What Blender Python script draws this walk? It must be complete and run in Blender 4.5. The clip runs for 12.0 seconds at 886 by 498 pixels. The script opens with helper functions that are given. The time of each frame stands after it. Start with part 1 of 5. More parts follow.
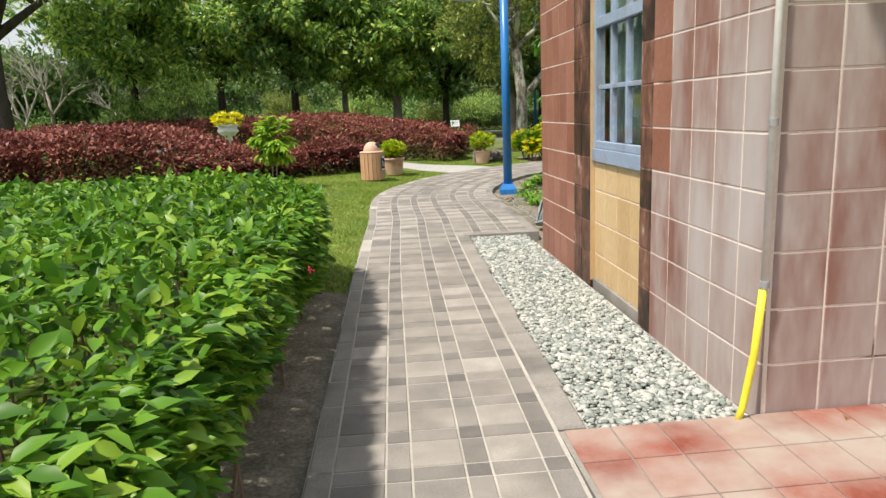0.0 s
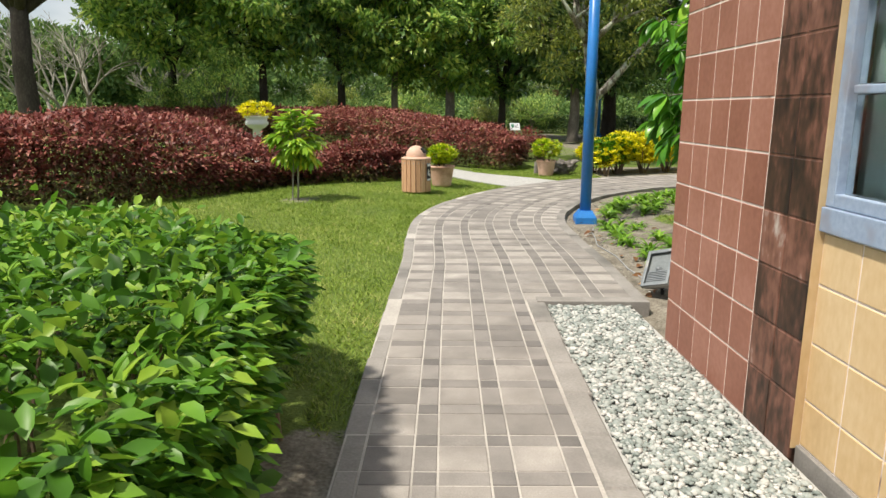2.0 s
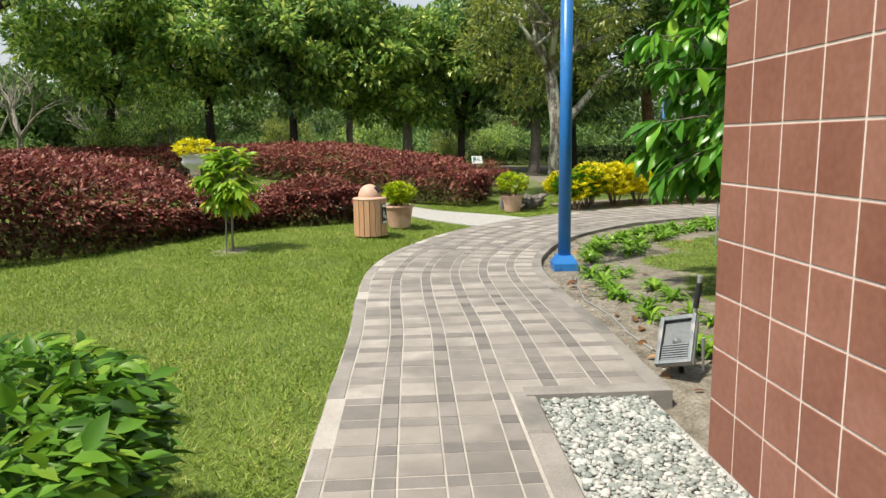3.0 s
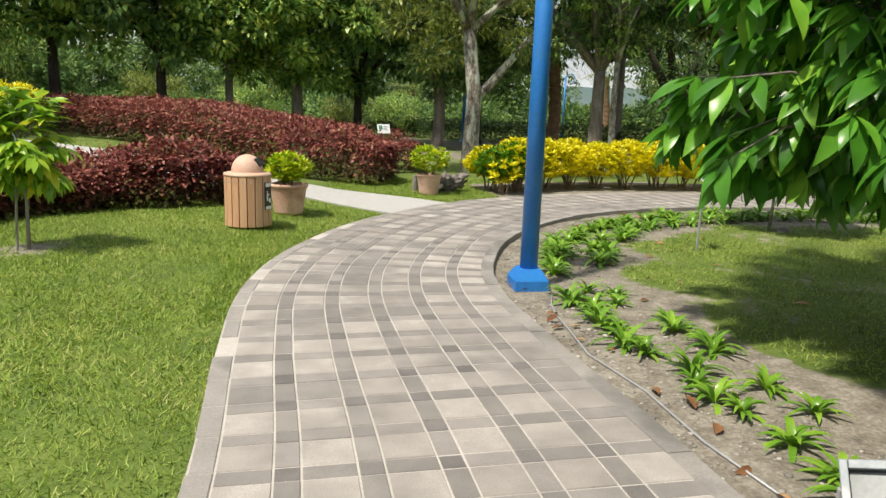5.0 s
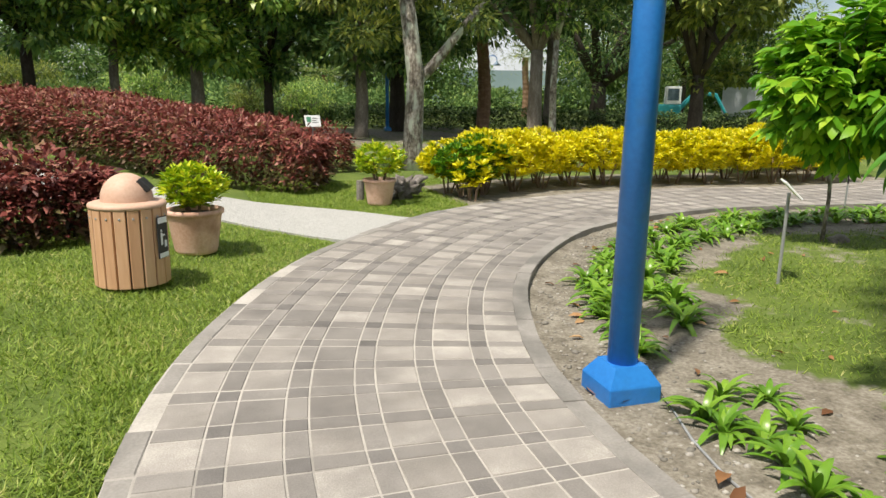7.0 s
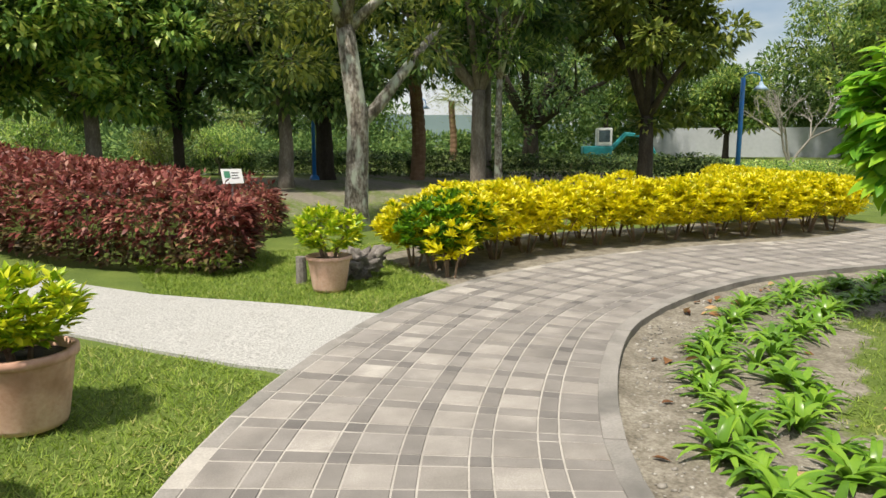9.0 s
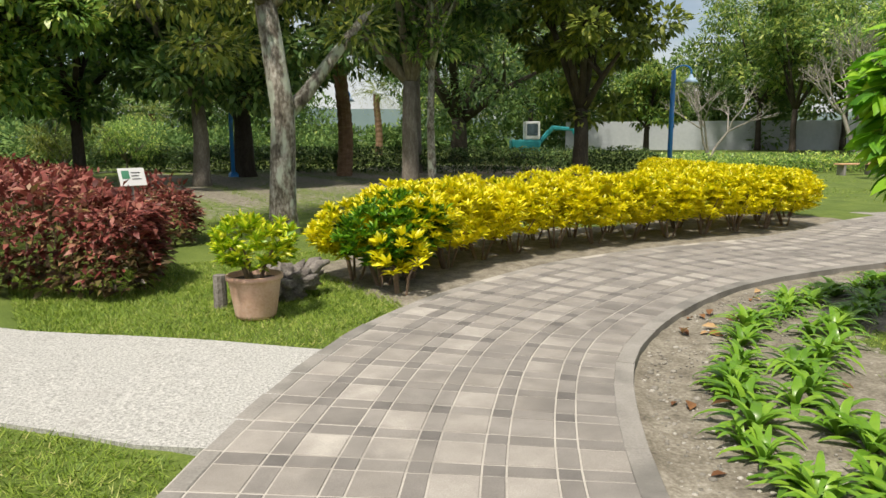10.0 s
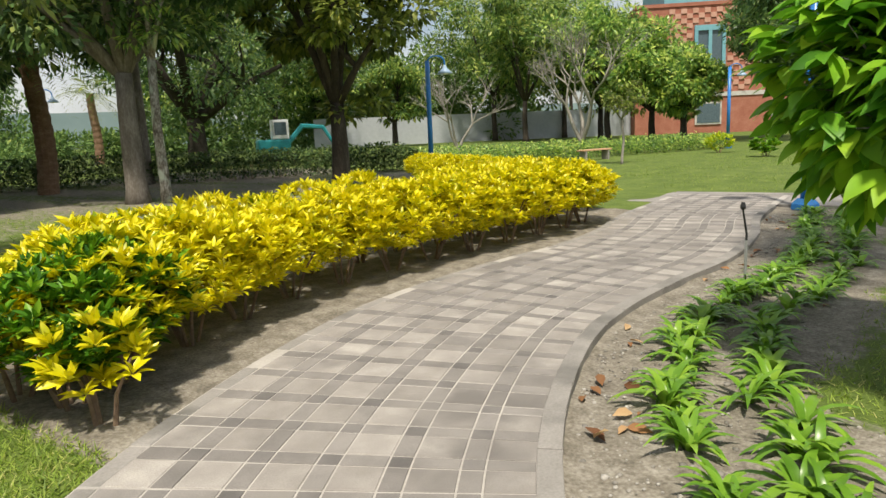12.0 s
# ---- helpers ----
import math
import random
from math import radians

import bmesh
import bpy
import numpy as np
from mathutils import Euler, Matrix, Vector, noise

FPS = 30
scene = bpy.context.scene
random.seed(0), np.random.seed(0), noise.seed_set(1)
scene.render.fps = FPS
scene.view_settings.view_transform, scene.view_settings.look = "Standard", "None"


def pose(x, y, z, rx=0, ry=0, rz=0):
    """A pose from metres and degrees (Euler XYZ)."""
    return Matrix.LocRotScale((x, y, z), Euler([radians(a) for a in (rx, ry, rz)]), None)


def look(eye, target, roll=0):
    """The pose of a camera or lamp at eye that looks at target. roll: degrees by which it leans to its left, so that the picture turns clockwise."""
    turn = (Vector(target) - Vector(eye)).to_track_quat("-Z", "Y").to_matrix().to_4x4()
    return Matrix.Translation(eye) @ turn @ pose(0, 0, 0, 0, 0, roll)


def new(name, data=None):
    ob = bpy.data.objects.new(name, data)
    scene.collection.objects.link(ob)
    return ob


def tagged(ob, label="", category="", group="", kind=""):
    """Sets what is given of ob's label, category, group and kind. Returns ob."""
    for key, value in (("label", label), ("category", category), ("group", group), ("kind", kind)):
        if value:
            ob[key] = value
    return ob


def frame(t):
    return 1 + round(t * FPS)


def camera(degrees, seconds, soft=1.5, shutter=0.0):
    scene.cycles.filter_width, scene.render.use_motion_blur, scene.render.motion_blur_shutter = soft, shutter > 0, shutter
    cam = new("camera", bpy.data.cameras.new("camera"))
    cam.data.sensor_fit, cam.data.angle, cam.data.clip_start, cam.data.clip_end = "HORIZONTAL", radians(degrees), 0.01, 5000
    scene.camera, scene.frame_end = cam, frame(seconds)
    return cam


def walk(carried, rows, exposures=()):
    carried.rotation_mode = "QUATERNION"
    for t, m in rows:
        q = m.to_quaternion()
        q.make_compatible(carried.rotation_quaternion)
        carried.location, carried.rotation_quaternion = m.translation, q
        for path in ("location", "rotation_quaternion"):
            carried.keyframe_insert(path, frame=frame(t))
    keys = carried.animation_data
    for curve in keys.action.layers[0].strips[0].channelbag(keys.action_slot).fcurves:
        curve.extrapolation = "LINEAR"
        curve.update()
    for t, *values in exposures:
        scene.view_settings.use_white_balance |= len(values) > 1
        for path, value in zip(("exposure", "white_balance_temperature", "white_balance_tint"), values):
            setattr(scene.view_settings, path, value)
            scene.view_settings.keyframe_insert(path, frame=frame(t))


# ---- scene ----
cam = camera(66.8, 12.0)
PATH = [
    (0, (-0.335, 0.124, 1.474), (-0.166, 2.075, 1.071), -2.5),
    (0.5, (-0.344, 0.75, 1.499), (-0.176, 2.719, 1.194), 0.2),
    (1, (-0.291, 1.451, 1.516), (-0.129, 3.42, 1.208), 0.4),
    (1.5, (-0.271, 2.106, 1.558), (-0.129, 4.056, 1.136), -2.2),
    (2, (-0.262, 2.773, 1.519), (-0.223, 4.731, 1.112), 0.2),
    (2.5, (-0.266, 3.448, 1.526), (-0.058, 5.396, 1.123), -1.2),
    (2.7, (-0.223, 3.729, 1.533), (-0.068, 5.699, 1.225), -1.1),
    (4.3, (-0.135, 5.883, 1.436), (0.062, 7.836, 1.057), 0.6),
    (4.5, (-0.168, 6.146, 1.417), (0.136, 8.098, 1.107), 1.5),
    (5, (-0.192, 6.853, 1.413), (0.288, 8.754, 1.02), 2.0),
    (5.5, (-0.173, 7.552, 1.45), (0.283, 9.462, 1.069), 1.6),
    (6, (-0.219, 8.237, 1.436), (0.351, 10.1, 0.985), 0.0),
    (6.5, (-0.207, 8.922, 1.419), (0.316, 10.818, 1.054), 2.3),
    (7, (-0.148, 9.549, 1.433), (0.572, 11.364, 1.003), 0.9),
    (7.2, (-0.094, 9.792, 1.462), (0.686, 11.587, 1.055), 1.2),
    (8.8, (0.295, 11.877, 1.438), (1.139, 13.665, 1.139), -1.2),
    (9, (0.296, 12.084, 1.463), (1.231, 13.826, 1.159), 0.0),
    (9.5, (0.408, 12.696, 1.456), (1.538, 14.304, 1.083), 0.5),
    (10, (0.64, 13.195, 1.455), (1.763, 14.818, 1.134), -0.2),
    (10.5, (0.944, 13.732, 1.413), (2.313, 15.148, 1.065), 0.5),
    (11, (1.327, 14.217, 1.447), (2.834, 15.512, 1.22), -0.3),
    (11.5, (1.742, 14.656, 1.447), (3.338, 15.842, 1.227), -0.8),
    (12, (2.143, 15.152, 1.466), (3.765, 16.27, 1.123), -2.5),
]
walk(cam, [(t, look(eye, target, roll)) for t, eye, target, roll in PATH], [(0.0, 0.2, 6900, 10), (6.5, 0.15, 6900, 10), (9.5, 0.1, 6950, 10), (11.0, -0.1, 7000, 10), (12.0, 0.05, 7000, 10)])

# ---------- world, sun ----------
SUN_TO = Vector((-0.44, -0.27, 0.98)).normalized()
world = bpy.data.worlds.new("world")
scene.world = world
world.use_nodes = True
wn = world.node_tree
sky = wn.nodes.new("ShaderNodeTexSky")
sky.sky_type, sky.sun_disc = "NISHITA", False
sky.sun_elevation = math.asin(SUN_TO.z)
sky.sun_rotation = math.atan2(SUN_TO.x, SUN_TO.y)
sky.dust_density, sky.air_density = 2.0, 1.0
# bright broken cloud over the blue
tc, cm, cn, cr = (wn.nodes.new("ShaderNode" + k) for k in ("TexCoord", "Mapping", "TexNoise", "MapRange"))
cm.inputs["Scale"].default_value = (1, 1, 2.6)
cn.inputs["Scale"].default_value, cn.inputs["Detail"].default_value = 2.4, 7
cr.inputs[1].default_value, cr.inputs[2].default_value = .38, .6
cmix = wn.nodes.new("ShaderNodeMix")
cmix.data_type = "RGBA"
cmix.inputs[7].default_value = (6.4, 6.8, 7.2, 1)
wn.links.new(tc.outputs["Generated"], cm.inputs[0]), wn.links.new(cm.outputs[0], cn.inputs["Vector"])
wn.links.new(cn.outputs[0], cr.inputs[0]), wn.links.new(cr.outputs[0], cmix.inputs[0])
wn.links.new(sky.outputs[0], cmix.inputs[6])
wn.links.new(cmix.outputs[2], wn.nodes["Background"].inputs[0])
wn.nodes["Background"].inputs[1].default_value = 0.118
sun_data = bpy.data.lights.new("sun", "SUN")
sun_data.energy, sun_data.angle, sun_data.color = 4.9, radians(3.5), (1.0, 0.95, 0.86)
sun = new("sun", sun_data)
sun.matrix_world = look(SUN_TO * 60, (0, 0, 0))


# ---------- material helpers ----------
def mat(name, stops, rough=0.7, metal=0.0, scale=8.0, fine=60.0, bump=0.3, dist=0.01, vary="", vary_amt=0.35,
        stain=None, stain_scale=1.3, stain_lo=0.52, stain_hi=0.68, spec=0.4, stretch=(1, 1, 1), translucent=0.0, coat=0.0):
    """A surface whose colour runs through stops by noise at two scales, with bump; vary: 'object' or 'island'."""
    m = bpy.data.materials.new(name)
    m.use_nodes = True
    nt = m.node_tree
    N, Lk = nt.nodes, nt.links
    b = N["Principled BSDF"]
    geo = N.new("ShaderNodeNewGeometry")
    mp = N.new("ShaderNodeMapping")
    mp.inputs["Scale"].default_value = stretch
    Lk.new(geo.outputs["Position"], mp.inputs[0])
    n1, n2 = N.new("ShaderNodeTexNoise"), N.new("ShaderNodeTexNoise")
    n1.inputs["Scale"].default_value, n2.inputs["Scale"].default_value = scale, fine
    n1.inputs["Detail"].default_value, n2.inputs["Detail"].default_value = 5, 3
    Lk.new(mp.outputs[0], n1.inputs["Vector"]), Lk.new(mp.outputs[0], n2.inputs["Vector"])
    mix = N.new("ShaderNodeMath")
    mix.operation = "MULTIPLY_ADD"
    mix.inputs[1].default_value = 0.45
    half = N.new("ShaderNodeMath")
    half.operation = "MULTIPLY"
    half.inputs[1].default_value = 0.55
    Lk.new(n1.outputs[0], half.inputs[0])
    Lk.new(n2.outputs[0], mix.inputs[0]), Lk.new(half.outputs[0], mix.inputs[2])
    fac = mix.outputs[0]
    if vary:
        if vary == "object":
            rnd = N.new("ShaderNodeObjectInfo").outputs["Random"]
        else:
            rnd = geo.outputs["Random Per Island"]
        sh = N.new("ShaderNodeMath")
        sh.operation = "SUBTRACT"
        sh.inputs[1].default_value = 0.5
        Lk.new(rnd, sh.inputs[0])
        ad = N.new("ShaderNodeMath")
        ad.operation = "MULTIPLY_ADD"
        ad.inputs[1].default_value = vary_amt
        Lk.new(sh.outputs[0], ad.inputs[0]), Lk.new(fac, ad.inputs[2])
        fac = ad.outputs[0]
    ramp = N.new("ShaderNodeValToRGB")
    el = ramp.color_ramp.elements
    while len(el) < len(stops):
        el.new(0.5)
    for e, (p, c) in zip(el, stops):
        e.position, e.color = p, (*c, 1)
    Lk.new(fac, ramp.inputs[0])
    col = ramp.outputs[0]
    if stain:
        n3 = N.new("ShaderNodeTexNoise")
        n3.inputs["Scale"].default_value, n3.inputs["Detail"].default_value = stain_scale, 6
        Lk.new(mp.outputs[0], n3.inputs["Vector"])
        r3 = N.new("ShaderNodeMapRange")
        r3.inputs[1].default_value, r3.inputs[2].default_value = stain_lo, stain_hi
        Lk.new(n3.outputs[0], r3.inputs[0])
        mx = N.new("ShaderNodeMix")
        mx.data_type = "RGBA"
        mx.inputs[7].default_value = (*stain, 1)
        Lk.new(r3.outputs[0], mx.inputs[0]), Lk.new(col, mx.inputs[6])
        col = mx.outputs[2]
    Lk.new(col, b.inputs["Base Color"])
    b.inputs["Roughness"].default_value, b.inputs["Metallic"].default_value = rough, metal
    b.inputs["Specular IOR Level"].default_value = spec
    b.inputs["Coat Weight"].default_value = coat
    if bump:
        bp = N.new("ShaderNodeBump")
        bp.inputs["Strength"].default_value, bp.inputs["Distance"].default_value = bump, dist
        Lk.new(mix.outputs[0], bp.inputs["Height"]), Lk.new(bp.outputs[0], b.inputs["Normal"])
    if translucent:
        tr, ms = N.new("ShaderNodeBsdfTranslucent"), N.new("ShaderNodeMixShader")
        Lk.new(col, tr.inputs[0])
        ms.inputs[0].default_value = translucent
        out = N["Material Output"]
        Lk.new(b.outputs[0], ms.inputs[1]), Lk.new(tr.outputs[0], ms.inputs[2]), Lk.new(ms.outputs[0], out.inputs[0])
    return m


def leaf_mat(name, stops, rough=0.4, translucent=0.3, spec=0.4, vary_amt=0.75, vary="island"):
    return mat(name, stops, rough=rough, scale=0.9, fine=7.0, bump=0, vary=vary, vary_amt=vary_amt, translucent=translucent, spec=spec)


M = {}
LIGHT_TONES = [(0.2, (.2, .185, .168)), (0.42, (.275, .253, .232)), (0.6, (.345, .32, .295)), (0.8, (.5, .47, .43))]
MID_TONES = [(0.25, (.152, .141, .132)), (0.5, (.215, .2, .187)), (0.75, (.295, .274, .256))]
DARK_TONES = [(0.25, (.108, .101, .097)), (0.5, (.16, .15, .143)), (0.75, (.225, .21, .198))]
for suffix, kind_of in (("", "island"), ("_o", "object")):
    M["tile_light" + suffix] = mat("pale speckled paver" + suffix, LIGHT_TONES, rough=.85, scale=5, fine=150, bump=.9, dist=.007, vary=kind_of, vary_amt=.26, stain=(.165, .153, .143), stain_scale=1.1, stain_lo=.5, stain_hi=.68)
    M["tile_dark" + suffix] = mat("dark paver" + suffix, DARK_TONES, rough=.85, scale=5, fine=150, bump=.5, dist=.005, vary=kind_of, vary_amt=.3, stain=(.2, .187, .175), stain_scale=1.6, stain_lo=.55, stain_hi=.72)
    M["tile_mid" + suffix] = mat("mid grey paver" + suffix, MID_TONES, rough=.85, scale=5, fine=150, bump=.6, dist=.006, vary=kind_of, vary_amt=.25, stain=(.24, .223, .206), stain_scale=1.6, stain_lo=.55, stain_hi=.72)
M["grout"] = mat("paver mortar", [(0.3, (.31, .29, .265)), (0.7, (.52, .49, .45))], rough=.95, scale=3, fine=90, bump=.5, stain=(.24, .225, .205), stain_scale=1.3, stain_lo=.55, stain_hi=.75)
M["kerb"] = mat("concrete kerb", [(0.3, (.2, .19, .175)), (0.7, (.33, .31, .29))], rough=.9, scale=4, fine=70, bump=.5, vary="island", vary_amt=.1, stain=(.14, .135, .125), stain_scale=1.5)
M["wash"] = mat("pale exposed aggregate", [(0.36, (.2, .2, .19)), (0.48, (.36, .36, .345)), (0.56, (.46, .455, .44)), (0.66, (.64, .63, .61))], rough=.9, scale=60, fine=170, bump=.7, dist=.005, stain=(.33, .32, .305), stain_scale=2.2, stain_lo=.55, stain_hi=.85)
M["pebble"] = mat("river pebble", [(0.15, (.2, .23, .215)), (0.42, (.31, .34, .32)), (0.65, (.4, .415, .39)), (0.88, (.56, .55, .52))], rough=.75, scale=6, fine=80, bump=.2, vary="island", vary_amt=.8)
M["bed"] = mat("gravel bedding", [(0.3, (.33, .33, .315)), (0.7, (.5, .5, .48))], rough=.95, scale=10, fine=90, bump=.6)
M["wall_tile"] = mat("brown wall tile", [(0.2, (0.2096, 0.082, 0.0555)), (0.5, (0.2888, 0.1253, 0.0873)), (0.8, (0.3807, 0.1851, 0.1391))], rough=.5, scale=2.2, fine=30, bump=.12, dist=.004, vary="object", vary_amt=.3, spec=.4)
M["wall_tile_pale"] = mat("weathered brown wall tile with lime bloom", [(0.2, (.2, .09, .07)), (0.42, (.27, .145, .12)), (0.6, (.36, .26, .24)), (0.8, (.48, .43, .42))], rough=.6, scale=3.0, fine=18, bump=.12, dist=.004, vary="object", vary_amt=.25, stretch=(1, 1, .28), stain=(.46, .42, .415), stain_scale=1.5, stain_lo=.46, stain_hi=.7)
M["wall_dark"] = mat("water-stained dark tile", [(0.34, (.02, .012, .009)), (0.45, (.06, .03, .02)), (0.53, (.14, .062, .043)), (0.63, (.23, .108, .078)), (0.73, (.46, .4, .36))], rough=.5, scale=4, fine=22, bump=.25, stretch=(1, 1, .45), vary="object", vary_amt=.22)
M["cream_tile"] = mat("cream wall tile", [(0.2, (.46, .3, .15)), (0.5, (.58, .41, .22)), (0.8, (.68, .52, .32))], rough=.5, scale=2.5, fine=30, bump=.12, dist=.004, vary="object", vary_amt=.25, stain=(.12, .075, .04), stain_scale=2.1, stain_lo=.6, stain_hi=.74, stretch=(1, 1, .5))
M["wall_grout"] = mat("tile joint", [(0.3, (.66, .56, .5)), (0.7, (.84, .76, .7))], rough=.9, scale=3, fine=60, bump=.3, stain=(.2, .13, .1), stain_scale=2.6, stain_lo=.62, stain_hi=.72)
M["porch_tile"] = mat("red porch tile", [(0.25, (.2, .05, .035)), (0.5, (.28, .085, .06)), (0.8, (.36, .15, .12))], rough=.55, scale=3, fine=40, bump=.15, vary="object", vary_amt=.3, stain=(.4, .34, .3), stain_scale=1.8, stain_lo=.38, stain_hi=.62)
M["plaster"] = mat("plain render", [(0.3, (.42, .4, .37)), (0.7, (.6, .58, .55))], rough=.9, scale=1.5, fine=25, bump=.3, stain=(.3, .29, .27))
M["win_frame"] = mat("pale blue window paint", [(0.3, (.21, .28, .4)), (0.7, (.34, .42, .55))], rough=.5, scale=4, fine=40, bump=.15, stain=(.24, .25, .3), stain_scale=5)
M["pipe_white"] = mat("white downpipe paint", [(0.3, (.62, .62, .6)), (0.7, (.8, .8, .78))], rough=.45, scale=3, fine=30, bump=.1)
M["pipe_yellow"] = mat("yellow paint", [(0.3, (.72, .6, .03)), (0.7, (.85, .75, .08))], rough=.5, scale=5, fine=30, bump=.1)
M["blue"] = mat("blue gloss paint", [(0.3, (.014, .15, .48)), (0.7, (.025, .22, .62))], rough=.35, scale=3, fine=35, bump=.08, stain=(.03, .17, .42), stain_scale=4, spec=.5)
M["lamp_shade"] = mat("pale blue lamp enamel", [(0.3, (.24, .36, .52)), (0.7, (.36, .48, .62))], rough=.4, scale=4, fine=30, bump=.05)
M["flood_glass"] = mat("dull grey lamp glass", [(0.3, (.13, .15, .155)), (0.7, (.22, .24, .245))], rough=.3, bump=0)
M["lamp_glass"] = mat("frosted lamp glass", [(0.3, (.7, .7, .68)), (0.7, (.8, .8, .78))], rough=.25, bump=0)
M["terracotta"] = mat("terracotta", [(0.3, (0.588, 0.33, 0.2415)), (0.55, (0.714, 0.462, 0.368)), (0.8, (0.798, 0.616, 0.529))], rough=.8, scale=5, fine=50, bump=.2, stain=(.42, .24, .17), stain_scale=3)
M["slat"] = mat("bin slat wood", [(0.25, (.46, .25, .14)), (0.5, (.58, .34, .2)), (0.8, (.68, .44, .29))], rough=.6, scale=6, fine=40, bump=.2, vary="object", vary_amt=.25, stretch=(1, 1, .12))
M["dome"] = mat("pinkish moulded dome", [(0.3, (.52, .33, .24)), (0.7, (.63, .43, .33))], rough=.6, scale=5, fine=40, bump=.1)
M["black"] = mat("black plastic", [(0.3, (.015, .015, .016)), (0.7, (.03, .03, .032))], rough=.5, bump=.1)
M["steel"] = mat("galvanised steel", [(0.3, (.3, .31, .32)), (0.7, (.44, .45, .46))], rough=.5, metal=.35, scale=8, fine=60, bump=.1)
M["lamp_metal"] = mat("pale weathered lamp metal", [(0.3, (.15, .17, .185)), (0.7, (.25, .275, .29))], rough=.5, metal=.3, scale=9, fine=60, bump=.15, stain=(.34, .34, .33), stain_scale=8)
M["white"] = mat("white board", [(0.3, (.72, .73, .74)), (0.7, (.82, .83, .84))], rough=.5, scale=5, fine=30, bump=.05)
M["signgreen"] = mat("printed green", [(0.3, (.05, .22, .12)), (0.7, (.1, .3, .2))], rough=.5, bump=0)
M["bark"] = mat("grey bark", [(0.25, (.09, .075, .06)), (0.5, (.19, .165, .14)), (0.75, (.36, .33, .3))], rough=.95, scale=6, fine=30, bump=.9, dist=.03, stretch=(1, 1, .35))
M["bark_pale"] = mat("pale lichen bark", [(0.34, (.06, .05, .04)), (0.46, (.16, .14, .115)), (0.54, (.3, .275, .24)), (0.66, (.5, .48, .44))], rough=.95, scale=7, fine=26, bump=1.0, dist=.05, stretch=(1, 1, .5), stain=(.46, .5, .42), stain_scale=4.5, stain_lo=.5, stain_hi=.6)
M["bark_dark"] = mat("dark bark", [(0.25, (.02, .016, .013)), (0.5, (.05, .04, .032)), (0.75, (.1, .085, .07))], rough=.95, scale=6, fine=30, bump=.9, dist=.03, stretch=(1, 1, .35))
M["bark_palm"] = mat("palm bark", [(0.25, (.12, .07, .04)), (0.5, (.22, .13, .08)), (0.75, (.34, .24, .17))], rough=.95, scale=4, fine=22, bump=.9, dist=.03, stretch=(1, 1, 2))
M["twig"] = mat("brown stem", [(0.3, (.14, .09, .06)), (0.7, (.26, .19, .13))], rough=.9, scale=8, fine=40, bump=.5)
M["driftwood"] = mat("weathered driftwood", [(0.25, (.07, .06, .055)), (0.5, (.2, .18, .165)), (0.75, (.36, .33, .31))], rough=.95, scale=9, fine=50, bump=1.0, dist=.03)
M["leaf_hedge"] = leaf_mat("bright hedge leaf", [(0.1, (0.027, 0.0855, 0.0099)), (0.4, (0.0675, 0.189, 0.0162)), (0.65, (0.1305, 0.297, 0.0243)), (0.92, (0.279, 0.423, 0.045))], rough=.42, translucent=.3, spec=.3)
M["leaf_red"] = leaf_mat("copper red leaf", [(0.08, (.055, .014, .013)), (0.35, (.16, .036, .03)), (0.6, (.29, .08, .066)), (0.82, (.38, .17, .125)), (0.97, (.2, .16, .05))], rough=.48, translucent=.22, spec=.3)
M["leaf_red_low"] = leaf_mat("olive-brown lower leaf", [(0.1, (.03, .022, .01)), (0.4, (.09, .06, .025)), (0.65, (.13, .11, .035)), (0.9, (.22, .12, .09))], rough=.45, translucent=.2)
M["bed_stone"] = mat("bed stone", [(0.2, (.17, .16, .14)), (0.6, (.3, .28, .25)), (0.9, (.46, .44, .4))], rough=.9, scale=6, fine=60, bump=.2, vary="island", vary_amt=.7)
M["leaf_yellow"] = leaf_mat("golden croton leaf", [(0.02, (.14, .26, .01)), (0.2, (.52, .52, .012)), (0.5, (.78, .7, .016)), (0.9, (.9, .8, .04))], rough=.35, translucent=.3)
M["leaf_croton_green"] = leaf_mat("green croton leaf", [(0.1, (.03, .11, .01)), (0.4, (.085, .24, .014)), (0.7, (.17, .37, .02)), (0.95, (.42, .52, .03))], rough=.4, translucent=.25, spec=.3)
M["leaf_croton_mid"] = leaf_mat("yellow-green croton leaf", [(0.1, (.15, .3, .014)), (0.45, (.38, .53, .02)), (0.8, (.7, .7, .04))], rough=.35, translucent=.25)
M["leaf_mango"] = leaf_mat("glossy dark green leaf", [(0.1, (0.028, 0.119, 0.014)), (0.4, (0.07, 0.238, 0.0224)), (0.7, (0.14, 0.378, 0.035)), (0.95, (0.336, 0.588, 0.07))], rough=.3, translucent=.3, vary_amt=.7)
M["leaf_tree"] = leaf_mat("tree leaf", [(0.1, (0.0656, 0.1484, 0.041)), (0.38, (0.1749, 0.3339, 0.0819)), (0.62, (0.3726, 0.5567, 0.1231)), (0.9, (0.7437, 0.7971, 0.205))], rough=.36, translucent=.45, spec=.5)
M["leaf_tree_dark"] = leaf_mat("dark tree leaf", [(0.1, (0.0544, 0.1272, 0.051)), (0.45, (0.1544, 0.2986, 0.0937)), (0.75, (0.3067, 0.4816, 0.1363)), (0.95, (0.6359, 0.7129, 0.2129))], rough=.36, translucent=.42, spec=.5)
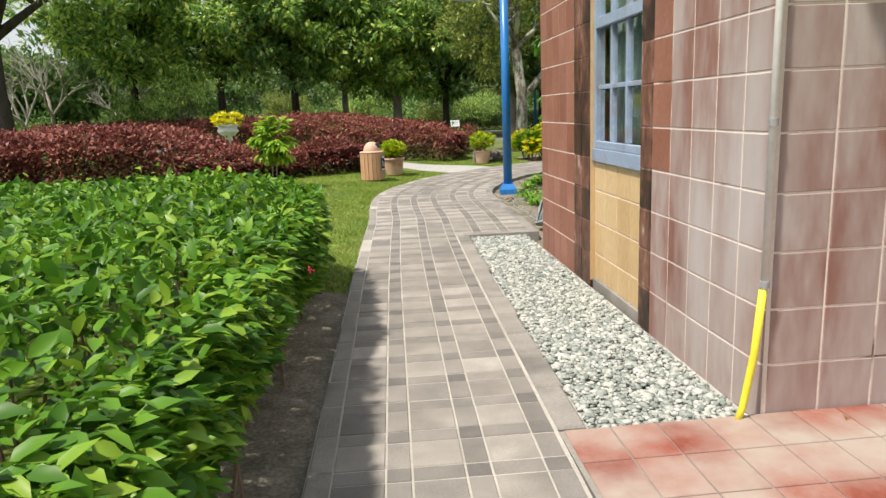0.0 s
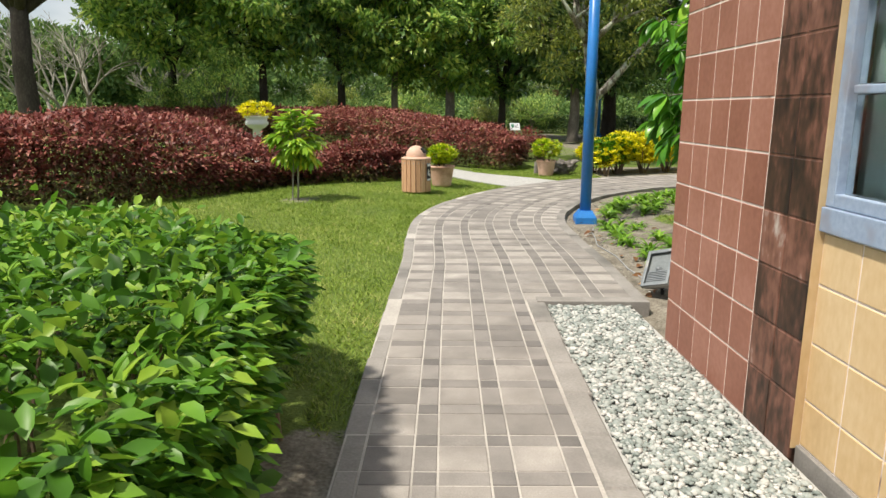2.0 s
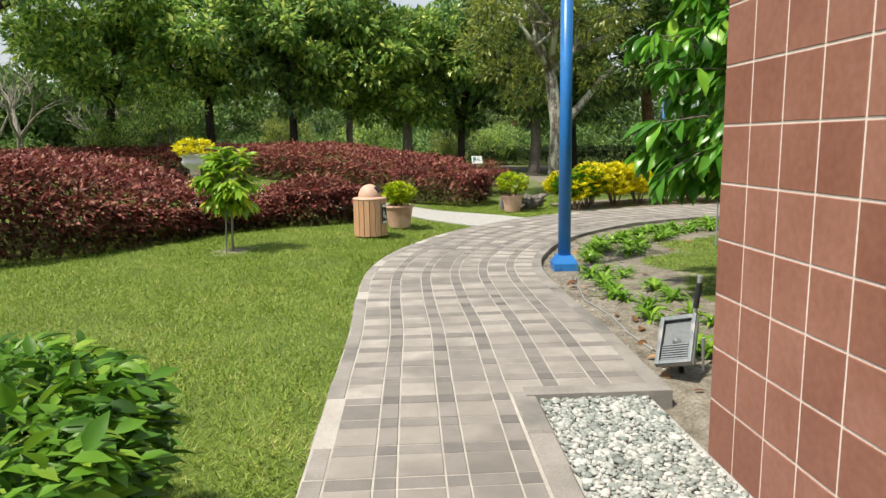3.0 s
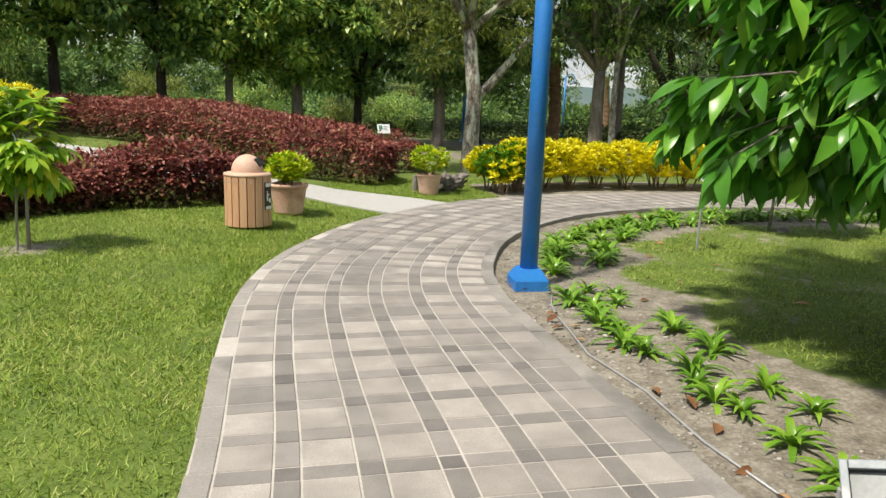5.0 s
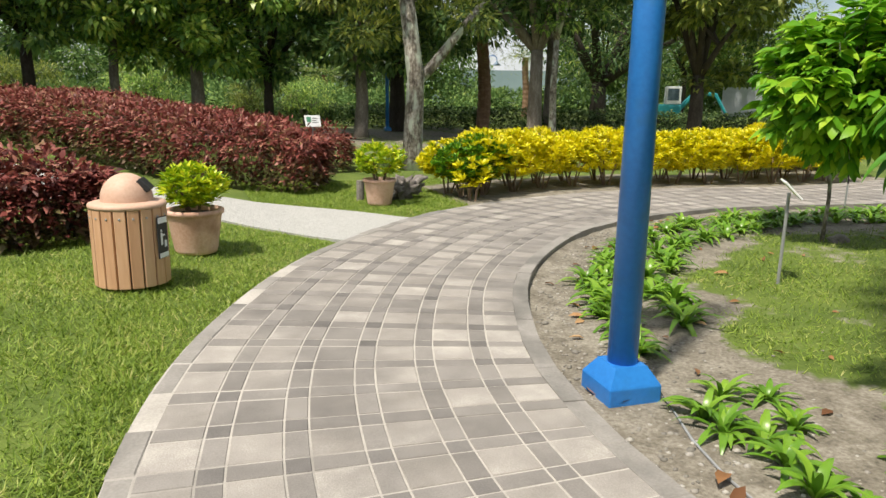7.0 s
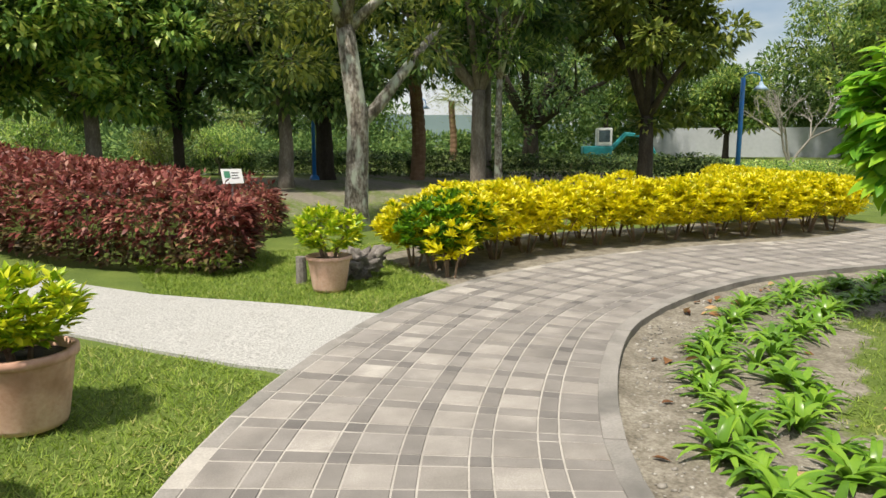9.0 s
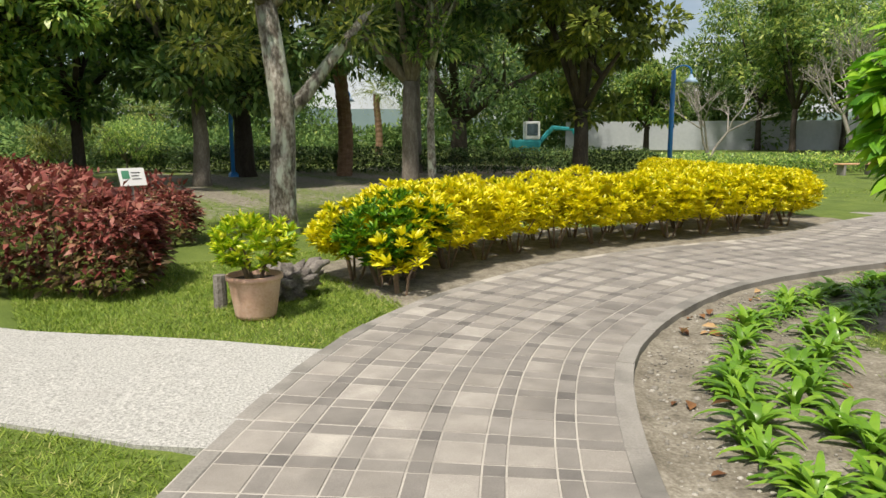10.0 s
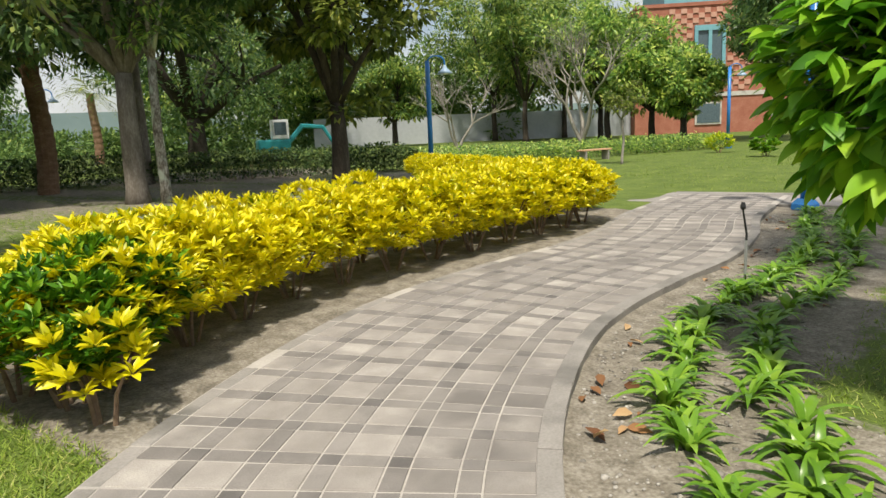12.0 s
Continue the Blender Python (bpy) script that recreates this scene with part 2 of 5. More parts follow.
M["leaf_tree_olive"] = leaf_mat("olive tree leaf", [(0.1, (0.0635, 0.0983, 0.0262)), (0.45, (0.1724, 0.2373, 0.049)), (0.75, (0.326, 0.3775, 0.0787)), (0.95, (0.5434, 0.5414, 0.1149))], rough=.36, translucent=.42, spec=.5)
M["leaf_deep"] = leaf_mat("deep green leaf", [(0.1, (0.0326, 0.0763, 0.0306)), (0.45, (0.0926, 0.1792, 0.0562)), (0.75, (0.184, 0.289, 0.0818)), (0.95, (0.3815, 0.4277, 0.1277))], rough=.4, translucent=.35, spec=.4)
M["leaf_mid"] = leaf_mat("mid green leaf", [(0.1, (0.0446, 0.1009, 0.0279)), (0.38, (0.1189, 0.2271, 0.0557)), (0.62, (0.2534, 0.3786, 0.0837)), (0.9, (0.5057, 0.542, 0.1394))], rough=.45, translucent=.4, spec=.35)
M["leaf_clipped"] = leaf_mat("clipped hedge leaf", [(0.1, (0.0228, 0.0534, 0.0214)), (0.45, (0.0648, 0.1254, 0.0394)), (0.75, (0.1288, 0.2023, 0.0572)), (0.95, (0.2671, 0.2994, 0.0894))], rough=.5, translucent=.25, spec=.25)
# red and blue raised: grey-green haze of the background is in this leaf colour
M["leaf_far"] = leaf_mat("hazed far leaf", [(0.1, (0.0468, 0.0975, 0.0364)), (0.45, (0.117, 0.208, 0.0676)), (0.75, (0.2184, 0.312, 0.0936)), (0.95, (0.4056, 0.39, 0.117))], rough=.9, translucent=.25, spec=.05, vary_amt=.5)
M["leaf_lily"] = leaf_mat("strap leaf", [(0.1, (0.066, 0.165, 0.0176)), (0.45, (0.143, 0.308, 0.0286)), (0.8, (0.275, 0.462, 0.0495))], rough=.3, translucent=.3, vary_amt=.5, vary="object")
M["leaf_dry"] = leaf_mat("fallen dry leaf", [(0.2, (.14, .06, .025)), (0.6, (.34, .17, .07)), (0.9, (.5, .34, .18))], rough=.8, translucent=.1)
M["grass_blade"] = leaf_mat("grass blade", [(0.1, (0.096, 0.174, 0.0204)), (0.45, (0.204, 0.312, 0.0396)), (0.75, (0.306, 0.408, 0.06)), (0.95, (0.54, 0.504, 0.204))], rough=.55, translucent=.3)
M["petal"] = mat("red petal", [(0.3, (.5, .02, .04)), (0.7, (.7, .06, .09))], rough=.6, bump=0)
M["twig_pale"] = mat("bare pale branch", [(0.3, (.2, .185, .16)), (0.7, (.36, .335, .3))], rough=.9, scale=4, fine=20, bump=.4)


# ---------- mesh helpers ----------
def link(name, mesh, material, parent=None, label="", smooth=False):
    mesh.materials.append(material)
    if smooth:
        mesh.polygons.foreach_set("use_smooth", [True] * len(mesh.polygons))
    ob = new(name, mesh)
    if parent:
        ob.parent = parent
    if label:
        ob["label"] = label
    return ob


def part(name, bm, material, parent=None, label="", smooth=False):
    mesh = bpy.data.meshes.new(name)
    bm.to_mesh(mesh)
    bm.free()
    return link(name, mesh, material, parent, label, smooth)


def thing(name, x, y, z, label, category, group="", kind="", rz=0.0):
    e = new(name)
    e.matrix_basis = pose(x, y, z, 0, 0, rz)
    return tagged(e, label, category, group, kind)


def box(bm, x0, x1, y0, y1, z0, z1, bevel=0.0):
    r = bmesh.ops.create_cube(bm, size=1)
    vs = r["verts"]
    for v in vs:
        v.co = Vector((x0 + (v.co.x + .5) * (x1 - x0), y0 + (v.co.y + .5) * (y1 - y0), z0 + (v.co.z + .5) * (z1 - z0)))
    if bevel:
        es = list({e for v in vs for e in v.link_edges})
        bmesh.ops.bevel(bm, geom=es, offset=bevel, segments=2, affect="EDGES", profile=.6)
    return bm


def boxed(*a, bevel=0.0):
    return box(bmesh.new(), *a, bevel=bevel)


def tube(bm, pts, radii, n=8, cap=True):
    """A tapered tube through pts."""
    rings = []
    pts = [Vector(p) for p in pts]
    ref = Vector((0.31, 0.95, 0.1))
    for i, p in enumerate(pts):
        d = (pts[min(i + 1, len(pts) - 1)] - pts[max(i - 1, 0)]).normalized()
        a = d.cross(ref)
        if a.length < .05:
            a = d.cross(Vector((1, 0, 0)))
        a.normalize()
        b = d.cross(a)
        rings.append([bm.verts.new(p + (a * math.cos(k * 2 * math.pi / n) + b * math.sin(k * 2 * math.pi / n)) * radii[i]) for k in range(n)])
    for r0, r1 in zip(rings, rings[1:]):
        for k in range(n):
            bm.faces.new((r0[k], r0[(k + 1) % n], r1[(k + 1) % n], r1[k]))
    if cap:
        bm.faces.new(rings[0][::-1]), bm.faces.new(rings[-1])
    return bm


def lathe(bm, prof, n=32):
    """A turned body from (radius, height) pairs."""
    rings = [[bm.verts.new((r * math.cos(k * 2 * math.pi / n), r * math.sin(k * 2 * math.pi / n), z)) for k in range(n)] for r, z in prof]
    for a, b in zip(rings, rings[1:]):
        for k in range(n):
            bm.faces.new((a[k], a[(k + 1) % n], b[(k + 1) % n], b[k]))
    return bm


rng = np.random.default_rng(7)
FINE = (np.array([(0, 0, 0), (-.36, .28, .1), (0, .3, 0), (.36, .28, .1), (-.4, .6, .06), (0, .64, -.03), (.4, .6, .06), (0, 1, -.12)]),
        np.array([(0, 2, 1), (0, 3, 2), (1, 2, 5), (1, 5, 4), (2, 3, 6), (2, 6, 5), (4, 5, 7), (5, 6, 7)]))
KITE = (np.array([(0, 0, 0), (-.4, .5, .08), (.4, .5, .08), (0, 1, -.06)]), np.array([(0, 2, 1), (1, 2, 3)]))
STRAP = (np.array([(-.5, 0, 0), (.5, 0, 0), (-.5, .3, .0), (.5, .3, .0), (-.46, .6, -.09), (.46, .6, -.09), (-.3, .85, -.28), (.3, .85, -.28), (0, 1, -.45)]),
         np.array([(0, 1, 3), (0, 3, 2), (2, 3, 5), (2, 5, 4), (4, 5, 7), (4, 7, 6), (6, 7, 8)]))
BLADE = (np.array([(-.5, 0, 0), (.5, 0, 0), (0, 1, -.25)]), np.array([(0, 1, 2)]))


LONG_ROWS = [(0, .03, 0), (.12, .22, .01), (.28, .42, .02), (.45, .5, .015), (.62, .44, -.01), (.78, .3, -.05), (.9, .15, -.1), (1, .01, -.16)]
LONG = (np.array([(sx * w, y, z + (.035 if sx else 0) * min(1, w * 2)) for y, w, z in LONG_ROWS for sx in (-1, 0, 1)]),
        np.array([t for i in range(len(LONG_ROWS) - 1) for k in (0, 1) for t in ((i * 3 + k, i * 3 + k + 1, i * 3 + k + 4), (i * 3 + k, i * 3 + k + 4, i * 3 + k + 3))]))


def leaves(name, P, A, L, W, template=KITE, face=None):
    """One mesh of many leaves: roots P, directions A, lengths L, widths W."""
    n = len(P)
    A = A / np.maximum(np.linalg.norm(A, axis=1, keepdims=True), 1e-6)
    up = np.tile((0., 0., 1.), (n, 1)) if face is None else face
    up = up + rng.normal(0, .35, (n, 3))
    S = np.cross(A, up)
    S /= np.maximum(np.linalg.norm(S, axis=1, keepdims=True), 1e-6)
    U = np.cross(S, A)
    T, F = template
    L, W = np.broadcast_to(L, n), np.broadcast_to(W, n)
    V = (P[:, None] + S[:, None] * (T[None, :, 0:1] * W[:, None, None]) + A[:, None] * (T[None, :, 1:2] * L[:, None, None]) + U[:, None] * (T[None, :, 2:3] * L[:, None, None]))
    tri = (F[None] + (np.arange(n) * len(T))[:, None, None]).reshape(-1, 3)
    return tri_mesh(name, V.reshape(-1, 3), tri)


def tri_mesh(name, V, tri):
    me = bpy.data.meshes.new(name)
    me.vertices.add(len(V))
    me.vertices.foreach_set("co", np.ascontiguousarray(V, dtype=np.float32).ravel())
    me.loops.add(len(tri) * 3)
    me.loops.foreach_set("vertex_index", tri.astype(np.int32).ravel())
    me.polygons.add(len(tri))
    me.polygons.foreach_set("loop_start", np.arange(0, len(tri) * 3, 3, dtype=np.int32))
    me.update(calc_edges=True)
    return me


def unit(n):
    v = rng.normal(size=(n, 3))
    return v / np.linalg.norm(v, axis=1, keepdims=True)


def clumps(centres, radii, per, flat=.75):
    """Leaf roots and outward directions on balls of foliage."""
    P, A = [], []
    for c, r in zip(centres, radii):
        u = unit(per)
        d = r * (rng.uniform(.55, 1.08, (per, 1)))
        P.append(np.array(c) + u * d * np.array((1, 1, flat)))
        A.append(u + rng.normal(0, .45, (per, 3)))
    return np.concatenate(P), np.concatenate(A)


# ---------- plan: the path's garden-side edge and its offsets ----------
EDGE = [(1.30, -3.0), (1.34, 0.0), (1.40, 3.0), (1.46, 6.0), (1.52, 8.1), (1.57, 9.5), (1.57, 10.8), (1.63, 12.0), (1.92, 13.1), (2.65, 14.5), (3.9, 15.82), (5.0, 16.45), (6.4, 16.86), (7.4, 16.92), (8.5, 16.82), (9.8, 16.62), (11.5, 16.64), (13.0, 16.86), (14.6, 16.9), (16.9, 16.9)]
WIDTH = 2.12


def spline(pts, step=.04):
    out = []
    P = [Vector(p) for p in pts]
    P = [P[0] * 2 - P[1]] + P + [P[-1] * 2 - P[-2]]
    for i in range(1, len(P) - 2):
        a, b, c, d = P[i - 1:i + 3]
        k = max(2, int((c - b).length / step))
        for j in range(k):
            t = j / k
            out.append(.5 * ((2 * b) + (c - a) * t + (2 * a - 5 * b + 4 * c - d) * t * t + (3 * b - a - 3 * c + d) * t ** 3))
    out.append(P[-2])
    return np.array(out)


RC = spline(EDGE)
RS = np.concatenate(([0], np.cumsum(np.linalg.norm(np.diff(RC, axis=0), axis=1))))
TG = np.gradient(RC, axis=0)
for _ in range(3):
    TG[1:-1] = (TG[:-2] + TG[1:-1] * 2 + TG[2:]) / 4
TG /= np.linalg.norm(TG, axis=1, keepdims=True)
NL = np.stack((-TG[:, 1], TG[:, 0]), 1)
LEN = RS[-1]
BED_END = float(np.interp(14.75, RC[:, 0], RS))


def on_path(s, v):
    x, y = np.interp(s, RS, RC[:, 0]), np.interp(s, RS, RC[:, 1])
    a, b = np.interp(s, RS, NL[:, 0]), np.interp(s, RS, NL[:, 1])
    k = 1 / math.hypot(a, b)
    return x + a * k * v, y + b * k * v


def side_of(X, Y):
    """Signed distance from the path's edge curve: positive on the path's side."""
    X, Y = np.asarray(X, float), np.asarray(Y, float)
    shape = X.shape
    Q = np.stack((X.ravel(), Y.ravel()), 1)
    C, T = RC[::6], TG[::6]
    best = np.full(len(Q), 1e9)
    sg = np.zeros(len(Q))
    for i in range(len(C)):
        d = Q - C[i]
        q = (d ** 2).sum(1)
        m = q < best
        best[m] = q[m]
        sg[m] = np.sign(T[i, 0] * d[m, 1] - T[i, 1] * d[m, 0])
    return (np.sqrt(best) * sg).reshape(shape)


def smooth(e0, e1, x):
    t = np.clip((x - e0) / (e1 - e0), 0, 1)
    return t * t * (3 - 2 * t)


def ground_z(X, Y):
    X, Y = np.asarray(X, float), np.asarray(Y, float)
    d = side_of(X, Y)
    z = np.where(d < 0, -.075, -.05)
    left = np.where(d > WIDTH, 1, 0)
    z = z + left * smooth(WIDTH - .02, WIDTH + .25, d) * .035
    z = z + left * smooth(WIDTH + .2, WIDTH + 1.6, d) * smooth(10, 14, Y) * .10 * (1 - smooth(18, 22, Y)) * smooth(1.1, -.3, X)
    z = np.where((X > .45) & (X < 1.5) & (Y > 2.9) & (Y < 8.15), -.13, z)
    return z + smooth(30, 60, Y) * .25 + .5 * smooth(17.5, 27, Y) * smooth(2.2, -2.6, X)


# ---------- ground ----------
def ground_sheet():
    gx = np.concatenate((-np.geomspace(900, 12, 26), np.arange(-11.8, 18, .16), np.geomspace(18.2, 900, 30)))
    gy = np.concatenate((-np.geomspace(900, 5, 22), np.arange(-4.8, 26, .16), np.geomspace(26.3, 1200, 34)))
    X, Y = np.meshgrid(gx, gy)
    Z = ground_z(X, Y)
    d = side_of(X, Y)
    n1 = np.array([noise.noise((x * .9, y * .9, 3.1)) for x, y in zip(X.ravel(), Y.ravel())]).reshape(X.shape)
    Z = Z + n1 * .012 * (np.abs(X) < 30)
    soil = smooth(-1.75, -1.2, d + n1 * .5) * (d < .7) * (X < 17)
    shade = (d < -.5) * (X > 1) * (X < 14) * (.1 + .32 * smooth(-.2, .6, n1))
    soil = np.maximum(soil, shade)
    strip = (X > -1.35) * (X < -.5) * smooth(6.2, 5.4, Y + n1) * (d > 1.9)
    soil = np.maximum(soil, strip * 1.0)
    soil = np.maximum(soil, (d > WIDTH - .1) * (d < WIDTH + 3) * (X > 3.6) * (X < 13.8) * smooth(WIDTH + 2.6, WIDTH + 1.9, d + n1 * .4))
    soil = np.maximum(soil, .9 * np.exp(-((X + 2.38) ** 2 + (Y - 13.55) ** 2) / .12))
    # bare soil below the park trees, made thicker to stand in for their shade
    under = smooth(24, 28, Y) * (Y < 44) * (X > 3) * (X < 27) * (.42 + .35 * smooth(-.3, .4, n1))
    soil = np.maximum(soil, under)
    ny, nx = X.shape
    V = np.stack((X, Y, Z), -1).reshape(-1, 3)
    i = (np.arange(ny - 1)[:, None] * nx + np.arange(nx - 1)[None]).ravel()
    tri = np.concatenate((np.stack((i, i + 1, i + nx + 1), 1), np.stack((i, i + nx + 1, i + nx), 1)))
    me = tri_mesh("ground", V, tri)
    at = me.attributes.new("soil", "FLOAT", "POINT")
    at.data.foreach_set("value", np.clip(soil, 0, 1).astype(np.float32).ravel())
    return me, (gx, gy, soil)


def ground_mat():
    m = mat("lawn and soil", [(0.25, (.045, .07, .012)), (0.45, (.085, .13, .02)), (0.6, (.13, .18, .032)), (0.8, (.24, .25, .09))], rough=.95, scale=1.6, fine=55, bump=.7, dist=.03)
    nt = m.node_tree
    N, Lk = nt.nodes, nt.links
    b = N["Principled BSDF"]
    old = b.inputs["Base Color"].links[0].from_socket
    at = N.new("ShaderNodeAttribute")
    at.attribute_name = "soil"
    geo = N.new("ShaderNodeNewGeometry")
    n = N.new("ShaderNodeTexNoise")
    n.inputs["Scale"].default_value, n.inputs["Detail"].default_value = 7, 8
    n2 = N.new("ShaderNodeTexNoise")
    n2.inputs["Scale"].default_value, n2.inputs["Detail"].default_value = 48, 4
    Lk.new(geo.outputs["Position"], n.inputs["Vector"]), Lk.new(geo.outputs["Position"], n2.inputs["Vector"])
    ad = N.new("ShaderNodeMath")
    ad.operation = "MULTIPLY_ADD"
    ad.inputs[1].default_value, ad.inputs[2].default_value = 1.0, -.5
    Lk.new(n.outputs[0], ad.inputs[0])
    sm = N.new("ShaderNodeMath")
    Lk.new(at.outputs["Fac"], sm.inputs[0]), Lk.new(ad.outputs[0], sm.inputs[1])
    mr = N.new("ShaderNodeMapRange")
    mr.inputs[1].default_value, mr.inputs[2].default_value = .38, .6
    Lk.new(sm.outputs[0], mr.inputs[0])
    rp = N.new("ShaderNodeValToRGB")
    el = rp.color_ramp.elements
    el[0].position, el[0].color = .3, (.085, .074, .058, 1)
    el[1].position, el[1].color = .74, (.38, .355, .305, 1)
    mid = el.new(.5)
    mid.color = (.205, .183, .146, 1)
    mm = N.new("ShaderNodeMix")
    mm.inputs[0].default_value = .5
    Lk.new(n.outputs[0], mm.inputs[2]), Lk.new(n2.outputs[0], mm.inputs[3])
    Lk.new(mm.outputs[0], rp.inputs[0])
    mx = N.new("ShaderNodeMix")
    mx.data_type = "RGBA"
    Lk.new(mr.outputs[0], mx.inputs[0]), Lk.new(old, mx.inputs[6]), Lk.new(rp.outputs[0], mx.inputs[7])
    Lk.new(mx.outputs[2], b.inputs["Base Color"])
    return m


gme, (GX, GY, SOIL) = ground_sheet()
ground = tagged(link("ground", gme, ground_mat(), smooth=True), "mown green lawn with patches of sandy soil", "ground", kind="structure")


def soil_at(x, y):
    i = np.clip(np.searchsorted(GX, x) - 1, 0, len(GX) - 2)
    j = np.clip(np.searchsorted(GY, y) - 1, 0, len(GY) - 2)
    return SOIL[j, i]


# ---------- path ----------
W_T, N_T, KERB, Y_PORCH = .225, .11, .11, 2.96
path = thing("path", 0, 0, 0, "curving garden path of grey square pavers with narrow dark bands", "path", kind="structure")
COLS = []
v = WIDTH - KERB
for i in range(11):
    w = W_T if i % 2 == 0 else N_T
    COLS.append((v - w, v, i % 2))
    v -= w
GRAVEL_S = float(np.interp(8.08, RC[:, 1], RS))


def cell(bm, s0, s1, v0, v1, z, g=.005, h=.022, ch=.003):
    """One paver with a small chamfer."""
    a = [on_path(s, q) for s, q in ((s0 + g, v0 + g), (s0 + g, v1 - g), (s1 - g, v1 - g), (s1 - g, v0 + g))]
    b = [on_path(s, q) for s, q in ((s0 + g + ch, v0 + g + ch), (s0 + g + ch, v1 - g - ch), (s1 - g - ch, v1 - g - ch), (s1 - g - ch, v0 + g + ch))]
    lo = [bm.verts.new((*p, z - h)) for p in a]
    mi = [bm.verts.new((*p, z - ch)) for p in a]
    hi = [bm.verts.new((*p, z)) for p in b]
    bm.faces.new(hi[::-1])
    for i in range(4):
        j = (i + 1) % 4
        bm.faces.new((lo[j], lo[i], mi[i], mi[j])), bm.faces.new((mi[j], mi[i], hi[i], hi[j]))


rows = []
MID = np.array([on_path(q, WIDTH / 2) for q in RS])
MS = np.concatenate(([0], np.cumsum(np.linalg.norm(np.diff(MID, axis=0), axis=1))))
WIDE_ROW, NARROW_ROW = .222, .111
m_ref = float(np.interp(9.382, MID[:, 1], MS))
k = math.ceil((.3 - m_ref) / (WIDE_ROW + NARROW_ROW))
while True:
    m0 = m_ref + k * (WIDE_ROW + NARROW_ROW)
    cuts = [float(np.interp(q, MS, RS)) for q in (m0, m0 + WIDE_ROW, m0 + WIDE_ROW + NARROW_ROW)]
    if cuts[2] > LEN - .3:
        break
    rows += [(cuts[0], cuts[1], 0), (cuts[1], cuts[2], 1)]
    k += 1
PAVERS = []
rest_l, rest_m, rest_d = bmesh.new(), bmesh.new(), bmesh.new()

for s0, s1, nr in rows:
    for ci, (v0, v1, nc) in enumerate(COLS):
        if s1 < GRAVEL_S + .02 and ci > 5:
            continue
        dark = nc + nr
        if dark == 0 and random.random() < .1:
            dark = 1
        z = random.uniform(-.0025, .0015)
        near = float(on_path(s0, 1.2)[1])
        if 9.0 < near < 11.7 and len(PAVERS) < 300:
            PAVERS.append((s0, s1, v0, v1, z, dark))
        else:
            cell((rest_l, rest_m, rest_d)[dark], s0, s1, v0, v1, z)
far_l = tagged(part("pavers", rest_l, M["tile_light"], path, "pale grey square pavers"), kind="stuff")
tagged(part("paver_rows", rest_m, M["tile_mid"], path, "narrow mid grey pavers"), kind="stuff")
far_d = tagged(part("paver_bands", rest_d, M["tile_dark"], path, "narrow dark grey pavers"), kind="stuff")

bm = bmesh.new()
for a, b in zip(range(0, len(RS) - 4, 4), range(4, len(RS), 4)):
    if RS[b] > rows[-1][1] + .04:
        break
    va = 0 if RS[b] > GRAVEL_S else WIDTH - 1.13
    q = [on_path(RS[a], va), on_path(RS[b], va), on_path(RS[b], WIDTH), on_path(RS[a], WIDTH)]
    bm.faces.new([bm.verts.new((*p, -.005)) for p in q])
part("mortar", bm, M["grout"], path, "pale mortar between the pavers")
bmk = bmesh.new()
for (s0, _, _), (_, s1, _) in zip(rows[::2], rows[1::2]):
    cell(bmk, s0, s1, WIDTH - KERB, WIDTH + random.uniform(-.008, .012), random.uniform(-.006, .003), g=.003, h=.12, ch=.006)
part("lawn_kerb", bmk, M["kerb"], path, "worn concrete kerb")
bmk = bmesh.new()
s = GRAVEL_S - .12
while s < BED_END - .3:
    w = .42
    cell(bmk, s, s + w, -.0, KERB + .01, random.uniform(-.002, .006), g=.002, h=.14)
    s += w
part("bed_kerb", bmk, M["kerb"], path, "raised concrete kerb")
bmk = bmesh.new()
s = float(np.interp(Y_PORCH, RC[:, 1], RS))
while s < GRAVEL_S - .05:
    w = random.uniform(.38, .5)
    e = min(s + w, GRAVEL_S - .04)
    cell(bmk, s, e, WIDTH - 1.28 + random.uniform(-.01, .01), WIDTH - 1.125, random.uniform(-.006, .004), g=.002, h=.14, ch=.012)
    s = e
for i in range(2):
    cell(bmk, GRAVEL_S - .12, GRAVEL_S + .02, KERB + i * .4, KERB + i * .4 + .4 if i else .52, .004, g=.002, h=.12)
part("gravel_kerb", bmk, M["kerb"], path, "rough chipped concrete kerb")

# side path of pale aggregate
lo = spline([(1.35, 16.25), (.93, 16.85), (.3, 17.5), (-1.0, 18.8), (-3, 20.8), (-6, 23.3), (-10, 26)], .25)
up = spline([(2.62, 17.35), (1.65, 18.4), (.6, 19.35), (-1, 21.0), (-3, 23.0), (-6, 25.2), (-10, 28)], .25)
n = 40
li = [lo[int(i * (len(lo) - 1) / n)] for i in range(n + 1)]
ui = [up[int(i * (len(up) - 1) / n)] for i in range(n + 1)]
li[0], ui[0] = np.array((1.5, 16.28)), np.array((2.68, 17.3))
bm = bmesh.new()
A0 = [bm.verts.new((p[0], p[1], float(max(ground_z(p[0], p[1]) + .022, -.006)))) for i, p in enumerate(li)]
B0 = [bm.verts.new((p[0], p[1], float(max(ground_z(p[0], p[1]) + .022, -.006)))) for i, p in enumerate(ui)]
A1 = [bm.verts.new((p.co.x, p.co.y, -.15)) for p in A0]
B1 = [bm.verts.new((p.co.x, p.co.y, -.15)) for p in B0]
